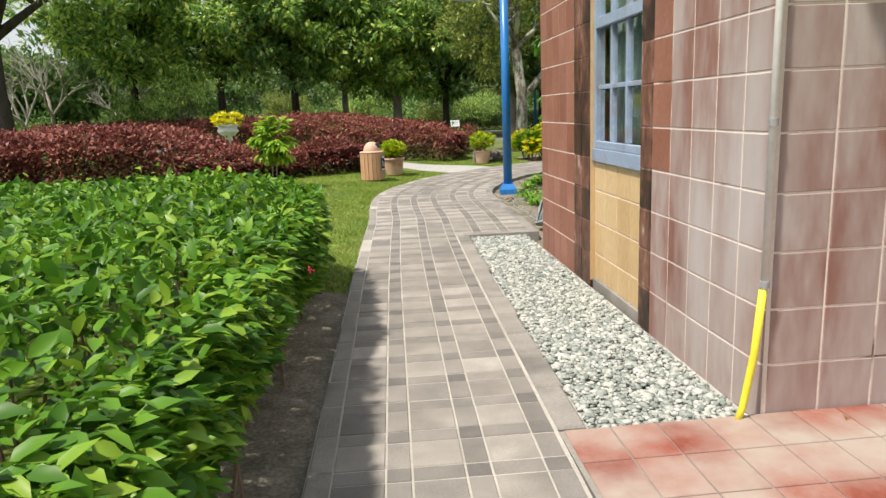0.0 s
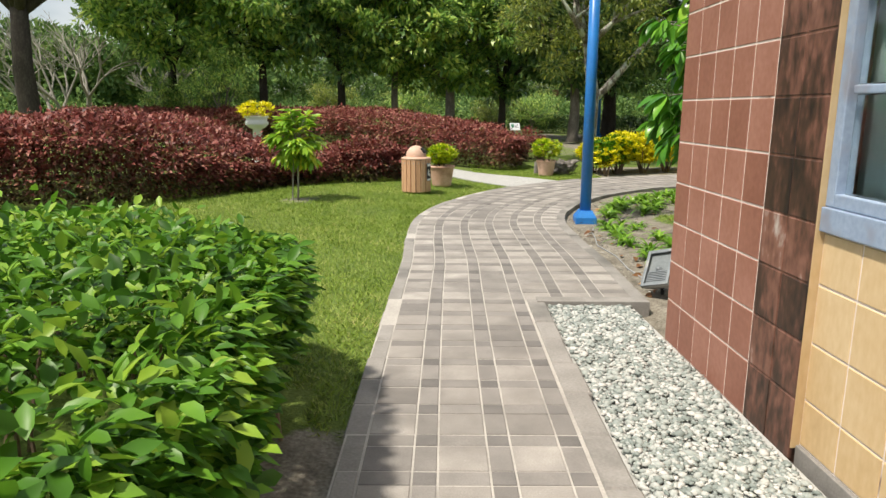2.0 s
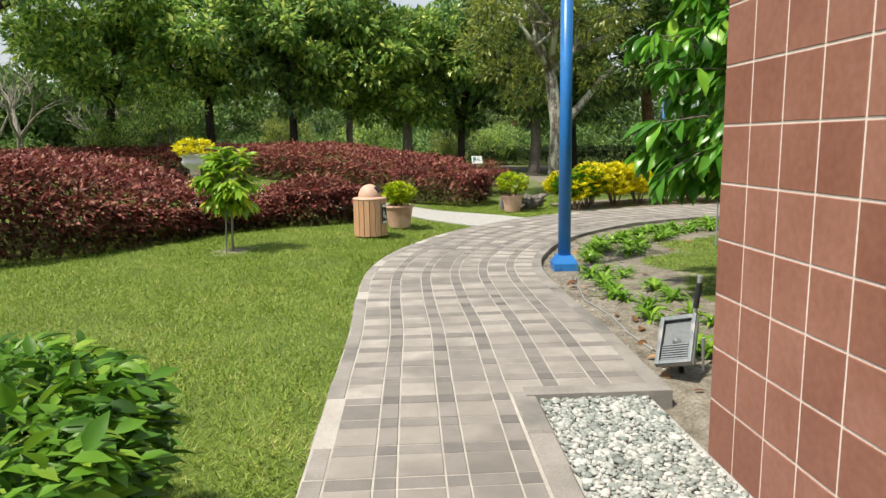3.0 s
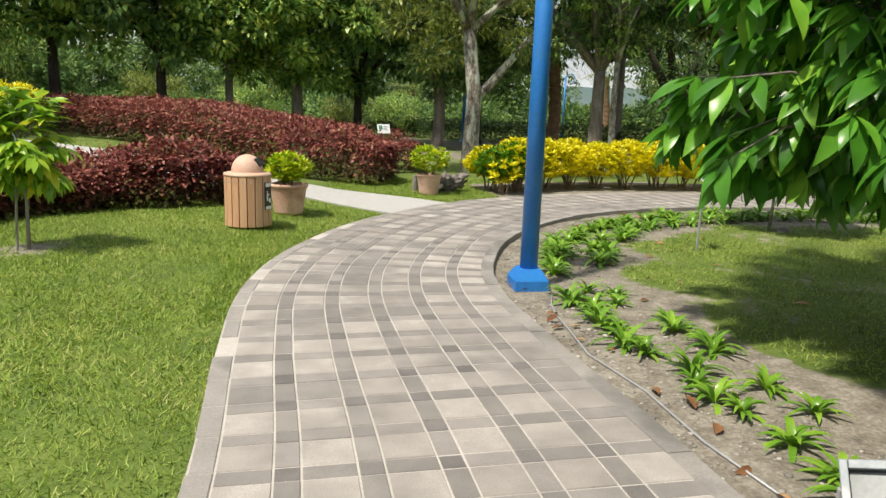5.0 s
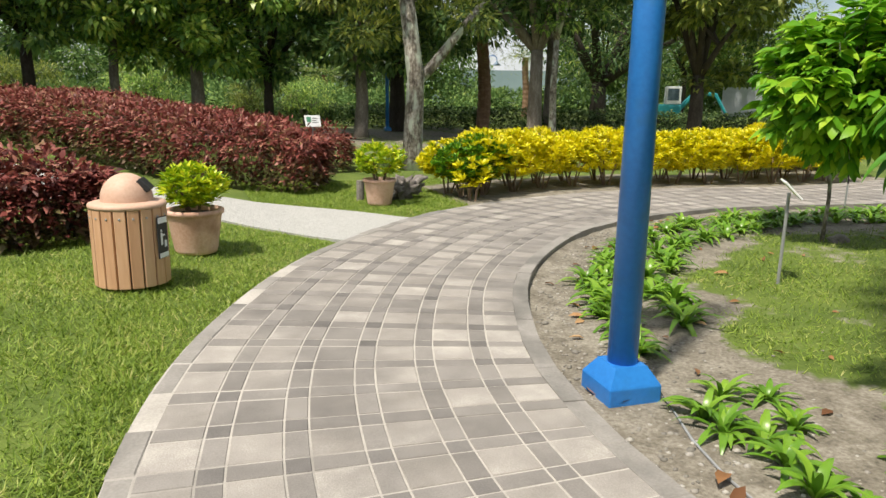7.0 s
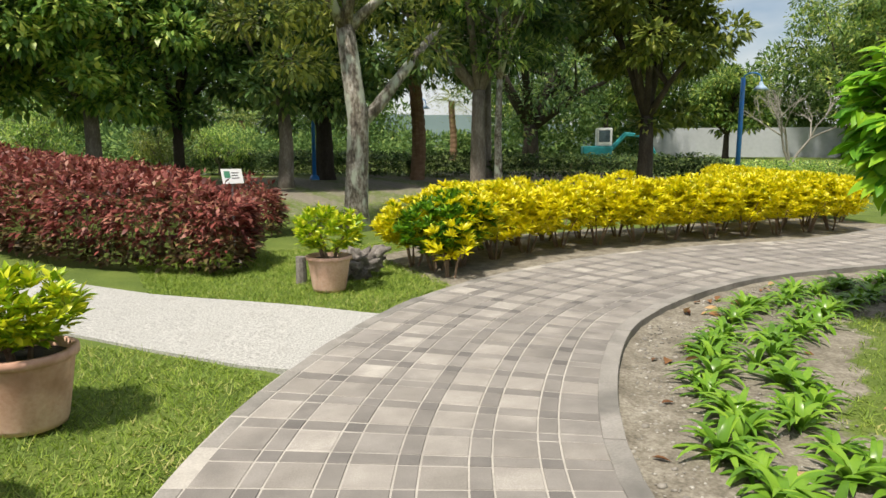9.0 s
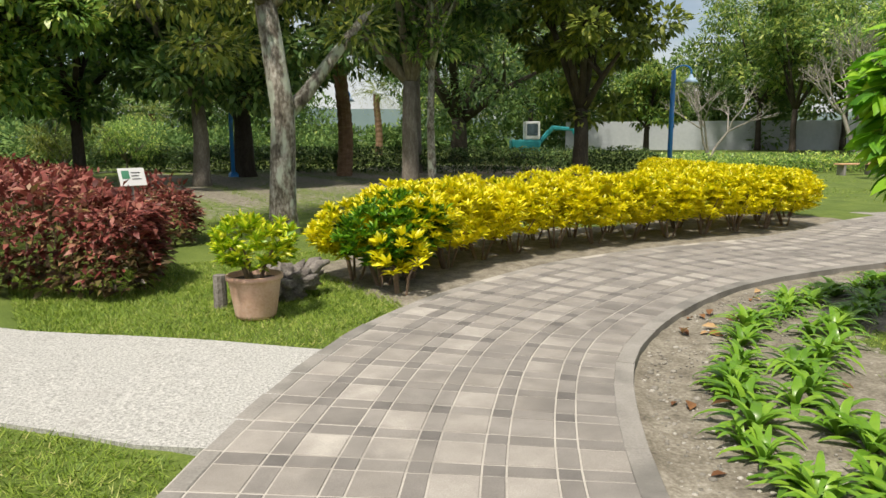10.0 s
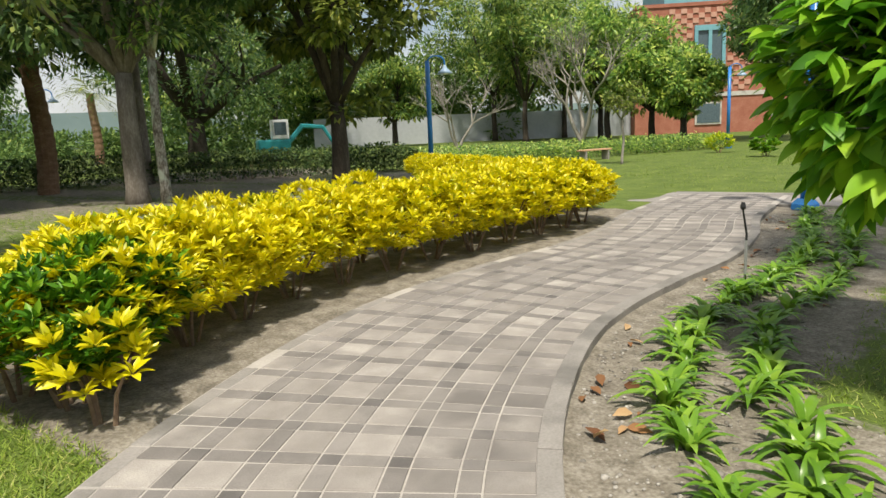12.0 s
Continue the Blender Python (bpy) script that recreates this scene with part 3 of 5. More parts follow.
for i in range(n):
    bm.faces.new((A0[i], B0[i], B0[i + 1], A0[i + 1]))
    bm.faces.new((A1[i], A0[i], A0[i + 1], A1[i + 1]))
    bm.faces.new((B0[i], B1[i], B1[i + 1], B0[i + 1]))
tagged(part("side_path", bm, M["wash"]), "pale exposed-aggregate side path through the lawn", "path", kind="structure")

# cross path at the far end
bm = boxed(15.0, 17.0, 9, 26, -.2, -.018, bevel=.01)
tagged(part("cross_path", bm, M["kerb"]), "grey paved cross path beyond the flower bed", "path", kind="structure")

# ---------- building ----------
WX, Y0, Y1, H = 1.39, 2.95, 7.25, 3.5
T = .265
wall = thing("wall_west", 0, 0, 0, "brown square-tiled building wall with pale joints", "wall", kind="structure")
WIN0, WIN1, SILL = 4.50, 5.58, 1.03
bm = bmesh.new()
D = .004
box(bm, WX + D, WX + .3, Y0 + D, 4.30, -.2, H)
box(bm, WX + D, WX + .3, 6.045, Y1 - D, -.2, H)
box(bm, WX + .045, WX + .3, WIN0 - .01, WIN1 + .01, -.2, SILL)
box(bm, WX + D, WX + .3, WIN0 - .01, WIN1 + .01, 2.75, H)
part("wall_core", bm, M["wall_grout"], wall, "pale mortar joints")
for a, b in ((4.30, WIN0 - .01), (WIN1 + .01, 6.045)):
    part("stained_core", boxed(WX + D, WX + .3, a, b, -.2, H), M["wall_dark"], wall, "water-stained dark joints")
wall_s = thing("wall_south", 0, 0, 0, "brown tiled building wall with lime bloom by the porch", "wall", kind="structure")
part("wall_core", boxed(WX + .3, 7.5, Y0 + D, Y0 + .3, -.2, H), M["wall_grout"], wall_s, "pale mortar joints")
wall_n = tagged(part("wall_north", boxed(WX + .3, 7.5, Y1 - .3, Y1 - D, -.2, H), M["wall_tile"]), "brown tiled far side of the building", "wall", kind="structure")
tagged(part("wall_east", boxed(7.5, 7.7, Y0 + D, Y1 - D, -.2, H), M["plaster"]), "plain rendered wall", "wall", kind="structure")
tagged(part("roof", boxed(WX - .05, 7.8, Y0 - .05, Y1 + .1, H + .002, H + .25, bevel=.02), M["plaster"]), "flat concrete roof slab", "roof", kind="structure")
tagged(part("canopy", boxed(1.42, 7.5, Y0 - 1.9, Y0 - .002, 2.6, 2.76, bevel=.02), M["plaster"]), "concrete canopy over the porch", "canopy", kind="structure")
for py in (1.2,):
    tagged(part("canopy_column", boxed(3.3, 3.6, py, py + .3, -.02, 2.598, bevel=.02), M["plaster"]), "plain concrete column below the canopy", "column", kind="structure")
tagged(part("floor", boxed(WX + .3, 7.5, Y0 + .3, Y1 - .3, -.15, -.01), M["plaster"]), "plain floor inside the building", "floor", kind="structure")

_tiles = {}


def piece(name, size, material, parent, at, rot=0.0):
    """A tile piece that shares its mesh with those of its size and finish."""
    key = (name, tuple(round(q, 3) for q in size), material.name)
    if key not in _tiles:
        b = bmesh.new()
        sx, sy, sz = (q / 2 for q in size)
        c = min(.004, sx * .4, sy * .4, sz * .4)
        lo = [b.verts.new((x, y, z)) for x, y, z in ((-sx, sy, -sz), (sx, sy, -sz), (sx, sy, sz), (-sx, sy, sz))]
        mi = [b.verts.new((x, -sy + c, z)) for x, z in ((-sx, -sz), (sx, -sz), (sx, sz), (-sx, sz))]
        hi = [b.verts.new((x, -sy, z)) for x, z in ((-sx + c, -sz + c), (sx - c, -sz + c), (sx - c, sz - c), (-sx + c, sz - c))]
        b.faces.new(hi)
        for i in range(4):
            j = (i + 1) % 4
            b.faces.new((lo[i], lo[j], mi[j], mi[i])), b.faces.new((mi[i], mi[j], hi[j], hi[i]))
        bmesh.ops.recalc_face_normals(b, faces=b.faces)
        me = bpy.data.meshes.new(name)
        b.to_mesh(me)
        b.free()
        me.materials.append(material)
        _tiles[key] = me
    o = new(name, _tiles[key])
    o.matrix_basis = pose(*at, 0, 0, rot)
    o.parent = parent
    return o


def wall_tiles():
    g = .011
    z_rows = [(-.06, .24)] + [(.24 + i * .2685, .24 + (i + 1) * .2685) for i in range(13)]
    spans = []
    y = Y0
    for a, b, m in ((Y0, 4.30, "near"), (4.30, WIN0, "dark"), (WIN0, WIN1, "cream"), (WIN1, 5.81, "dark"), (5.81, 6.045, "dark"), (6.045, Y1, "far")):
        k = max(1, round((b - a) / T)) if m != "dark" else 1
        if m == "cream":
            k = 4
        for i in range(k):
            spans.append((a + (b - a) * i / k, a + (b - a) * (i + 1) / k, m))
    for z0, z1 in z_rows:
        z1 = min(z1, H)
        if z1 - z0 < .05:
            continue
        for a, b, m in spans:
            zz0, zz1 = z0, z1
            x = WX
            if m == "cream":
                if z0 > SILL - .1 and z1 < 2.75:
                    continue
                zz1 = min(z1, SILL - .02) if z0 < SILL else z1
                zz0 = max(z0, .02) if z0 < .2 else z0
                x = WX + .04 if z0 < SILL else WX
                if zz1 - zz0 < .04:
                    continue
            mt = {"near": M["wall_tile_pale"] if a < 3.95 else M["wall_tile"], "dark": M["wall_dark"], "cream": M["cream_tile"], "far": M["wall_tile"]}[m]
            if m == "near" and a > 3.6 and z0 < 1.0:
                mt = M["wall_tile_pale"]
            piece("tile", (b - a - g, .016, zz1 - zz0 - g), mt, wall, (x + .008, (a + b) / 2, (zz0 + zz1) / 2), -90)
    for z0, z1 in z_rows:
        z1 = min(z1, H)
        if z1 - z0 < .05:
            continue
        for i in range(9):
            a = WX + .02 + i * T
            piece("tile", (T - g, .016, z1 - z0 - g), M["wall_tile_pale"] if (i < 2 or (i + int(z0 * 4)) % 3) else M["wall_tile"], wall_s, (a + T / 2, Y0 + .008, (z0 + z1) / 2), 0)


# window reveal
for a, b in ((WIN0 - .006, WIN0 - .001), (WIN1 + .001, WIN1 + .006)):
    part("reveal", boxed(WX + .004, WX + .12, a, b, .0, 2.75), M["cream_tile"], wall, "stained ochre reveal beside the window")
part("plinth", boxed(WX + .025, WX + .06, WIN0, WIN1, -.1, .016, bevel=.006), M["kerb"], wall, "dirty concrete plinth below the window")

# window
win = thing("window_1", WX + .03, 0, 0, "pale blue wooden window with small square panes and closed curtains", "window", kind="structure")


def wbox(name, y0, y1, z0, z1, x0, x1, mt=None, label=""):
    return part(name, boxed(x0, x1, y0, y1, z0, z1, bevel=.006), mt or M["win_frame"], win, label)


wbox("sill", WIN0 + .002, WIN1 - .002, SILL - .015, SILL + .09, -.016, .09)
wbox("frame_side", WIN0, WIN0 + .06, SILL + .092, 2.75, 0, .08)
wbox("frame_side", WIN1 - .06, WIN1, SILL + .092, 2.75, 0, .08)
wbox("frame_top", WIN0 + .062, WIN1 - .062, 2.68, 2.75, 0, .08)
wbox("transom", WIN0 + .062, WIN1 - .062, 2.05, 2.13, -.01, .08)
wbox("frame_bottom", WIN0 + .062, WIN1 - .062, SILL + .092, SILL + .15, 0, .08)
cols = [WIN0 + .06 + (WIN1 - WIN0 - .12) * i / 3 for i in range(4)]
for i in (1, 2):
    wbox("mullion", cols[i] - .018, cols[i] + .018, SILL + .152, 2.048, .01, .06)
    wbox("mullion", cols[i] - .018, cols[i] + .018, 2.132, 2.678, .01, .06)
for i in range(3):
    wbox("glazing_bar", cols[i] + .02, cols[i + 1] - .02, 1.585, 1.62, .012, .058)
    wbox("glazing_bar", cols[i] + .02, cols[i + 1] - .02, 2.39, 2.42, .012, .058)
gl = bpy.data.materials.new("window glass")
gl.use_nodes = True
gb = gl.node_tree.nodes["Principled BSDF"]
gb.inputs["Base Color"].default_value = (.85, .93, .93, 1)
gb.inputs["Roughness"].default_value, gb.inputs["Transmission Weight"].default_value, gb.inputs["IOR"].default_value = .03, 1, 1.45
for i in range(3):
    for z0, z1 in ((SILL + .15, 1.585), (1.62, 2.05), (2.13, 2.39), (2.42, 2.68)):
        p = wbox("pane", cols[i] + .016, cols[i + 1] - .016, z0, z1, .033, .038, gl)
        p.visible_shadow = False
bm = bmesh.new()
ny = 60
vs = []
for j in range(ny + 1):
    y = WIN0 - .05 + (WIN1 - WIN0 + .1) * j / ny
    x = WX + .16 + .007 * math.sin(j * .9) + .003 * math.sin(j * 2.3)
    vs.append((bm.verts.new((x, y, .95)), bm.verts.new((x, y, 2.8))))
for a, b in zip(vs, vs[1:]):
    bm.faces.new((a[0], b[0], b[1], a[1]))
M["curtain"] = mat("grey-green curtain", [(0.3, (.16, .22, .22)), (0.7, (.23, .29, .285))], rough=.9, scale=3, fine=90, bump=.2)
cu = part("curtain", bm, M["curtain"], smooth=True)
sol = cu.modifiers.new("thick", "SOLIDIFY")
sol.thickness = .003
tagged(cu, "closed grey-green curtain behind the window", "curtain")

# downpipe
pipe = thing("downpipe", WX - .035, Y0 - .035, 0, "white vertical downpipe with a yellow painted foot at the corner", "pipe")
part("pipe_run", tube(bmesh.new(), [(0, 0, .6), (.0, 0, 3.45)], [.0175, .0175], 14), M["pipe_white"], pipe, smooth=True)
part("pipe_foot", tube(bmesh.new(), [(-.1, .0, -.02), (-.075, 0, .05), (-.03, 0, .32), (-.005, 0, .62)], [.0165, .0165, .018, .0185], 14), M["pipe_yellow"], pipe, "yellow painted foot", smooth=True)
for z in (.63, 1.35, 2.2):
    part("clip", tube(bmesh.new(), [(0, 0, z), (0, 0, z + .03)], [.023, .023], 14), M["steel"], pipe)

# gravel
bed = tagged(part("gravel_bedding", boxed(.52, WX - .002, Y0, 8.06, -.3, -.055), M["bed"]), "dark bedding below the pebbles", "ground", kind="structure")


def pebbles():
    ico = bmesh.new()
    bmesh.ops.create_icosphere(ico, subdivisions=1, radius=1)
    T0 = np.array([q.co for q in ico.verts])
    F0 = np.array([[q.index for q in f.verts] for f in ico.faces])
    ico.free()
    n = 15000
    y = rng.uniform(Y0 + .03, 8.02, n)
    xl = np.interp(y, RC[:, 1], RC[:, 0]) - WIDTH + 1.29
    x = xl + (WX - .03 - xl) * rng.uniform(.02, .98, n)
    r = rng.lognormal(math.log(.0142), .33, n).clip(.007, .032)
    z = -.05 + rng.uniform(0, .022, n)
    sc = np.stack((r * rng.uniform(.9, 1.5, n), r * rng.uniform(.75, 1.1, n), r * rng.uniform(.4, .7, n)), 1)
    a = rng.uniform(0, 6.28, n)
    tl = rng.normal(0, .3, n)
    V = T0[None] * (1 + rng.normal(0, .13, (n, len(T0), 1))) * sc[:, None]
    V = np.stack((V[..., 0], V[..., 1] * np.cos(tl)[:, None] - V[..., 2] * np.sin(tl)[:, None], V[..., 1] * np.sin(tl)[:, None] + V[..., 2] * np.cos(tl)[:, None]), -1)
    V = np.stack((V[..., 0] * np.cos(a)[:, None] - V[..., 1] * np.sin(a)[:, None], V[..., 0] * np.sin(a)[:, None] + V[..., 1] * np.cos(a)[:, None], V[..., 2]), -1)
    V += np.stack((x, y, z), 1)[:, None]
    tri = (F0[None] + (np.arange(n) * len(T0))[:, None, None]).reshape(-1, 3)
    return tri_mesh("gravel", V.reshape(-1, 3), tri)


tagged(link("gravel", pebbles(), M["pebble"], smooth=True), "loose grey, green and white river pebbles beside the wall", "gravel", kind="stuff")

# porch
porch = thing("porch_floor", 0, 0, 0, "red square porch tiles with pale dirty patches", "floor", kind="structure")
part("porch_base", boxed(.41, 3.54, -.06, Y0 - .004, -.2, -.006), M["kerb"], porch, "dirty pale joints")


# ---------- foliage generators ----------
def hedge(name, label, outline, h_of, n, size, material, template=KITE, seed=1, low=None, ratio=.5, lump=.09, rnd=.22, tuck=0.0):
    """A clipped hedge over a plan polygon: a rounded leafy skin over woody stems."""
    r = np.random.default_rng(seed)
    poly = np.array(outline, float)
    seg = np.roll(poly, -1, 0) - poly
    ln = np.linalg.norm(seg, axis=1)
    per = ln.sum()
    cross = np.sum(poly[:, 0] * np.roll(poly[:, 1], -1) - np.roll(poly[:, 0], -1) * poly[:, 1])
    area = .5 * abs(cross)

    def inside(x, y):
        c = np.zeros(len(x), bool)
        j = len(poly) - 1
        for i in range(len(poly)):
            p, q = poly[i], poly[j]
            c ^= ((p[1] > y) != (q[1] > y)) & (x < (q[0] - p[0]) * (y - p[1]) / (q[1] - p[1] + 1e-12) + p[0])
            j = i
        return c

    def rim(q):
        best = np.full(len(q), 9.0)
        for p, v, l in zip(poly, seg, ln):
            t = np.clip(((q - p) @ v) / l ** 2, 0, 1)
            best = np.minimum(best, np.linalg.norm(q - p - t[:, None] * v, axis=1))
        return best

    n_top = int(n * area / (area + per * 2.2))
    lo, hi = poly.min(0), poly.max(0)
    q = r.uniform(lo, hi, (int(n_top * np.prod(hi - lo) / area * 1.1) + 10, 2))
    q = q[inside(q[:, 0], q[:, 1])][:n_top]
    wob = np.array([noise.noise((x * 1.3, y * 1.3, seed)) + .7 * noise.noise((x * 4.2, y * 4.2, seed)) for x, y in q])
    edge = np.clip(1 - rim(q) / .45, 0, 1)
    zt = h_of(q[:, 0], q[:, 1]) - rnd * edge ** 2 + wob * lump + r.uniform(-.2, .03, len(q)) + .1 * (r.uniform(size=len(q)) > .97)
    P1 = np.column_stack((q, zt))
    A1 = np.column_stack((r.normal(0, .8, (len(q), 2)), r.uniform(.1, 1.0, len(q))))
    m = n - len(q)
    k = r.choice(len(poly), m, p=ln / per)
    b = poly[k] + seg[k] * r.uniform(0, 1, m)[:, None]
    nn = np.stack((seg[k, 1], -seg[k, 0]), 1) / ln[k][:, None] * (1 if cross > 0 else -1)
    hh = h_of(b[:, 0], b[:, 1]) - rnd * .8
    f = r.uniform(.06, 1.0, m) ** .85
    wob = np.array([noise.noise((x * 1.6, y * 1.6, z * 2 + seed)) + .5 * noise.noise((x * 5, y * 5, z * 4 + seed)) for x, y, z in zip(b[:, 0], b[:, 1], f)])
    bulge = np.sin(f * 2.5) * .13 + wob * lump * 1.3 - r.uniform(0, .2, m) - tuck * smooth(.75, .05, f)
    P2 = np.column_stack((b + nn * bulge[:, None], f * hh))
    A2 = np.column_stack((nn + r.normal(0, .6, (m, 2)), r.uniform(-.7, .6, m)))
    P, A = np.concatenate((P1, P2)), np.concatenate((A1, A2))
    below = np.concatenate((np.zeros(len(P1), bool), f < r.normal(.42, .16, m)))
    P[:, 2] += ground_z(P[:, 0], P[:, 1])
    L = size * r.uniform(.6, 1.25, len(P))
    root = tagged(new(name), label, "hedge")
    if low is None:
        below[:] = False
    else:
        link("lower_foliage", leaves("lower_foliage", P[below], A[below], L[below], L[below] * ratio, template), low, root, "olive-brown lower leaves")
    up = ~below
    link("foliage", leaves("foliage", P[up], A[up], L[up], L[up] * ratio, template), material, root, smooth=True)
    bm = bmesh.new()
    g = r.uniform(lo, hi, (int(area * 9), 2))
    g = g[inside(g[:, 0], g[:, 1])][:500]
    zz = ground_z(g[:, 0], g[:, 1])
    for (x, y), z in zip(g, zz):
        h = float(h_of(np.array([x]), np.array([y]))[0])
        dx, dy = r.normal(0, .08, 2)
        tube(bm, [(x, y, z - .06), (x + dx * .5, y + dy * .5, z + h * .35), (x + dx, y + dy, z + h * .66)], [.011, .009, .005], 5, False)
    tagged(part("stem_tangle", bm, M["twig"], root, "brown woody stems"), kind="stuff")
    return root


def limb_tree(name, label, x, y, height, trunk_h, r0, crown_r, bark, leaf, seed, n_leaf=5200, leaf_size=.2, lean=(0, 0), limbs=5, clump_n=26, flat=.7, crown_top=None, droop=-.15, ratio=.45, template=KITE, group="", gz=None, bottom=.0):
    """A tree: tapered trunk, limbs and a broken crown of leaf clumps."""
    global rng
    keep = rng
    rng = np.random.default_rng(seed)
    z0 = float(ground_z(np.array([x]), np.array([y]))[0]) - .03 if gz is None else gz
    root = thing(name, x, y, z0, label, "tree", group)
    bm = bmesh.new()
    lx, ly = lean
    tp = [(0, 0, -.1), (lx * .12, ly * .12, trunk_h * .12), (lx * .5 + rng.normal(0, .05), ly * .5 + rng.normal(0, .05), trunk_h * .55), (lx, ly, trunk_h)]
    tube(bm, tp, [r0 * 1.35, r0 * 1.05, r0 * .9, r0 * .78], 12)
    cz0, cz1 = trunk_h + bottom, height
    ends = []
    for i in range(limbs):
        a = i * 2 * math.pi / limbs + rng.uniform(-.5, .5)
        rr = crown_r * rng.uniform(.45, .8)
        zz = cz0 + (cz1 - cz0) * rng.uniform(.25, .75)
        e = (lx + math.cos(a) * rr, ly + math.sin(a) * rr, zz)
        mid = (lx + math.cos(a) * rr * .45, ly + math.sin(a) * rr * .45, trunk_h + (zz - trunk_h) * rng.uniform(.4, .7))
        tube(bm, [(lx * .97, ly * .97, trunk_h - r0 * .4), mid, e], [r0 * .55, r0 * .36, r0 * .12], 8)
        ends.append(e)
        for _ in range(2):
            e2 = (mid[0] + rng.normal(0, crown_r * .3), mid[1] + rng.normal(0, crown_r * .3), min(cz1 - .3, mid[2] + rng.uniform(.3, 1) * (cz1 - cz0) * .35))
            tube(bm, [mid, tuple((p + q) / 2 + rng.normal(0, .08) for p, q in zip(mid, e2)), e2], [r0 * .28, r0 * .17, r0 * .06], 6)
            ends.append(e2)
    part("trunk", bm, bark, root, smooth=True)
    cs = []
    for i in range(clump_n):
        u = unit(1)[0]
        d = rng.uniform(.3, 1.0) ** .5
        cs.append((lx + u[0] * crown_r * d, ly + u[1] * crown_r * d, (cz0 + cz1) / 2 + u[2] * (cz1 - cz0) / 2 * d))
    cs += ends
    rad = rng.uniform(.13, .27, len(cs)) * crown_r
    P, A = clumps(cs, rad, max(20, n_leaf // len(cs)), flat)
    A[:, 2] += droop
    L = leaf_size * rng.uniform(.6, 1.3, len(P))
    link("crown", leaves("crown", P, A, L, L * ratio, template), leaf, root)
    rng = keep
    return root


# ---------- green hedge by the path ----------
def h_green(x, y):
    return .98 - smooth(6.1, 6.9, y) * .12


hedge("green_hedge", "clipped bright green hedge with glossy pointed leaves", [(-5.6, -.6), (-.98, -.6), (-.95, 1), (-.93, 3), (-.92, 5.4), (-1.02, 6.2), (-1.5, 6.75), (-3, 6.9), (-5.6, 6.9)], h_green, 82000, .083, M["leaf_hedge"], FINE, seed=3, ratio=.55, rnd=.1, tuck=.34)


# red hedges
def h_front(x, y):
    return .84 - .2 * smooth(-1.7, -2.6, x) + smooth(-3.2, -5.4, x) * .6


def h_back(x, y):
    return 1.0 + 0 * x


RED = dict(low=M["leaf_red_low"], ratio=.52, lump=.13)
hedge("red_hedge", "low mass of copper-red shrubs beside the lawn", [(-.72, 16.5), (-1.3, 16.3), (-2.2, 16.15), (-3.2, 15.25), (-4.2, 13.6), (-5.2, 12.8), (-8, 11.9), (-8.5, 17.6), (-5, 17.7), (-2.6, 17.5), (-1.1, 17.1)], h_front, 64000, .115, M["leaf_red"], seed=5, **RED)
hedge("red_hedge", "broad mass of copper-red shrubs behind the side path", [(1.75, 19.95), (2.05, 20.6), (1.95, 22.5), (2.2, 25), (1.4, 28.5), (-2, 30.5), (-10, 32.5), (-15, 32.5), (-15, 29.5), (-10.5, 29.4), (-5.5, 27.2), (-2.6, 24.4), (-.8, 22.2), (.3, 20.8)], h_back, 84000, .12, M["leaf_red"], seed=6, **RED)
hedge("red_shrub", "small rounded copper-red shrub behind the sign", [(2.4, 22.8), (3.05, 23.0), (3.25, 23.8), (2.8, 24.4), (2.2, 24.0)], lambda x, y: .9 + 0 * x, 3400, .115, M["leaf_red"], seed=8, **RED)


# ---------- golden crotons ----------
def croton(x, y, h, w, leaf, seed, n_ros=200, per=13, size=.098, stem=.24, label="golden croton bush on several bare stems", gz=-.02, name="croton_bush", group="croton row"):
    r = np.random.default_rng(seed)
    root = thing(name, x, y, gz, label, "bush", group)
    bm = bmesh.new()
    for i in range(5):
        a = r.uniform(0, 6.28)
        e = (math.cos(a) * w * .35, math.sin(a) * w * .35, h * .62)
        tube(bm, [(math.cos(a) * .05, math.sin(a) * .05, -.03), (e[0] * .45, e[1] * .45, h * .3), e], [.016, .012, .006], 6)
    part("stem", bm, M["twig"], root)
    P, A = [], []
    for i in range(n_ros):
        u = r.normal(size=3)
        u /= np.linalg.norm(u)
        d = r.uniform(.55, 1.0) ** .4
        c = np.array((u[0] * w * .5 * d, u[1] * w * .5 * d, stem + (h - stem) * (.5 + .5 * u[2] * d)))
        for k in range(per):
            a = k * 2.4 + r.uniform(0, .6)
            el = r.uniform(-.1, 1.1)
            di = np.array((math.cos(a) * math.cos(el), math.sin(a) * math.cos(el), math.sin(el))) + u * .35 + np.array((0, 0, .2))
            P.append(c + di * .012)
            A.append(di)
    P, A = np.array(P), np.array(A)
    L = size * r.uniform(.7, 1.2, len(P))
    link("foliage", leaves("foliage", P, A, L, L * .42, FINE if y < 20.3 else KITE), leaf, root, smooth=True)
    return root


front_row = [(4.25, 19.45), (4.95, 19.75), (5.6, 19.95), (6.3, 20.1), (7.0, 20.1), (7.7, 20.0), (8.4, 19.85), (9.1, 19.72), (9.8, 19.6), (10.5, 19.5), (11.2, 19.42), (11.85, 19.4)]
for i, (x, y) in enumerate(front_row):
    x, y = x + .1, y - (.26 if i < 6 else .16)
    r = np.random.default_rng(100 + i)
    croton(x, y, .9 + r.uniform(-.05, .08), 1.04, M["leaf_yellow"], 200 + i)
    croton(x + .25, y + .68, .92 + r.uniform(-.04, .1), 1.04, M["leaf_yellow"], 300 + i)
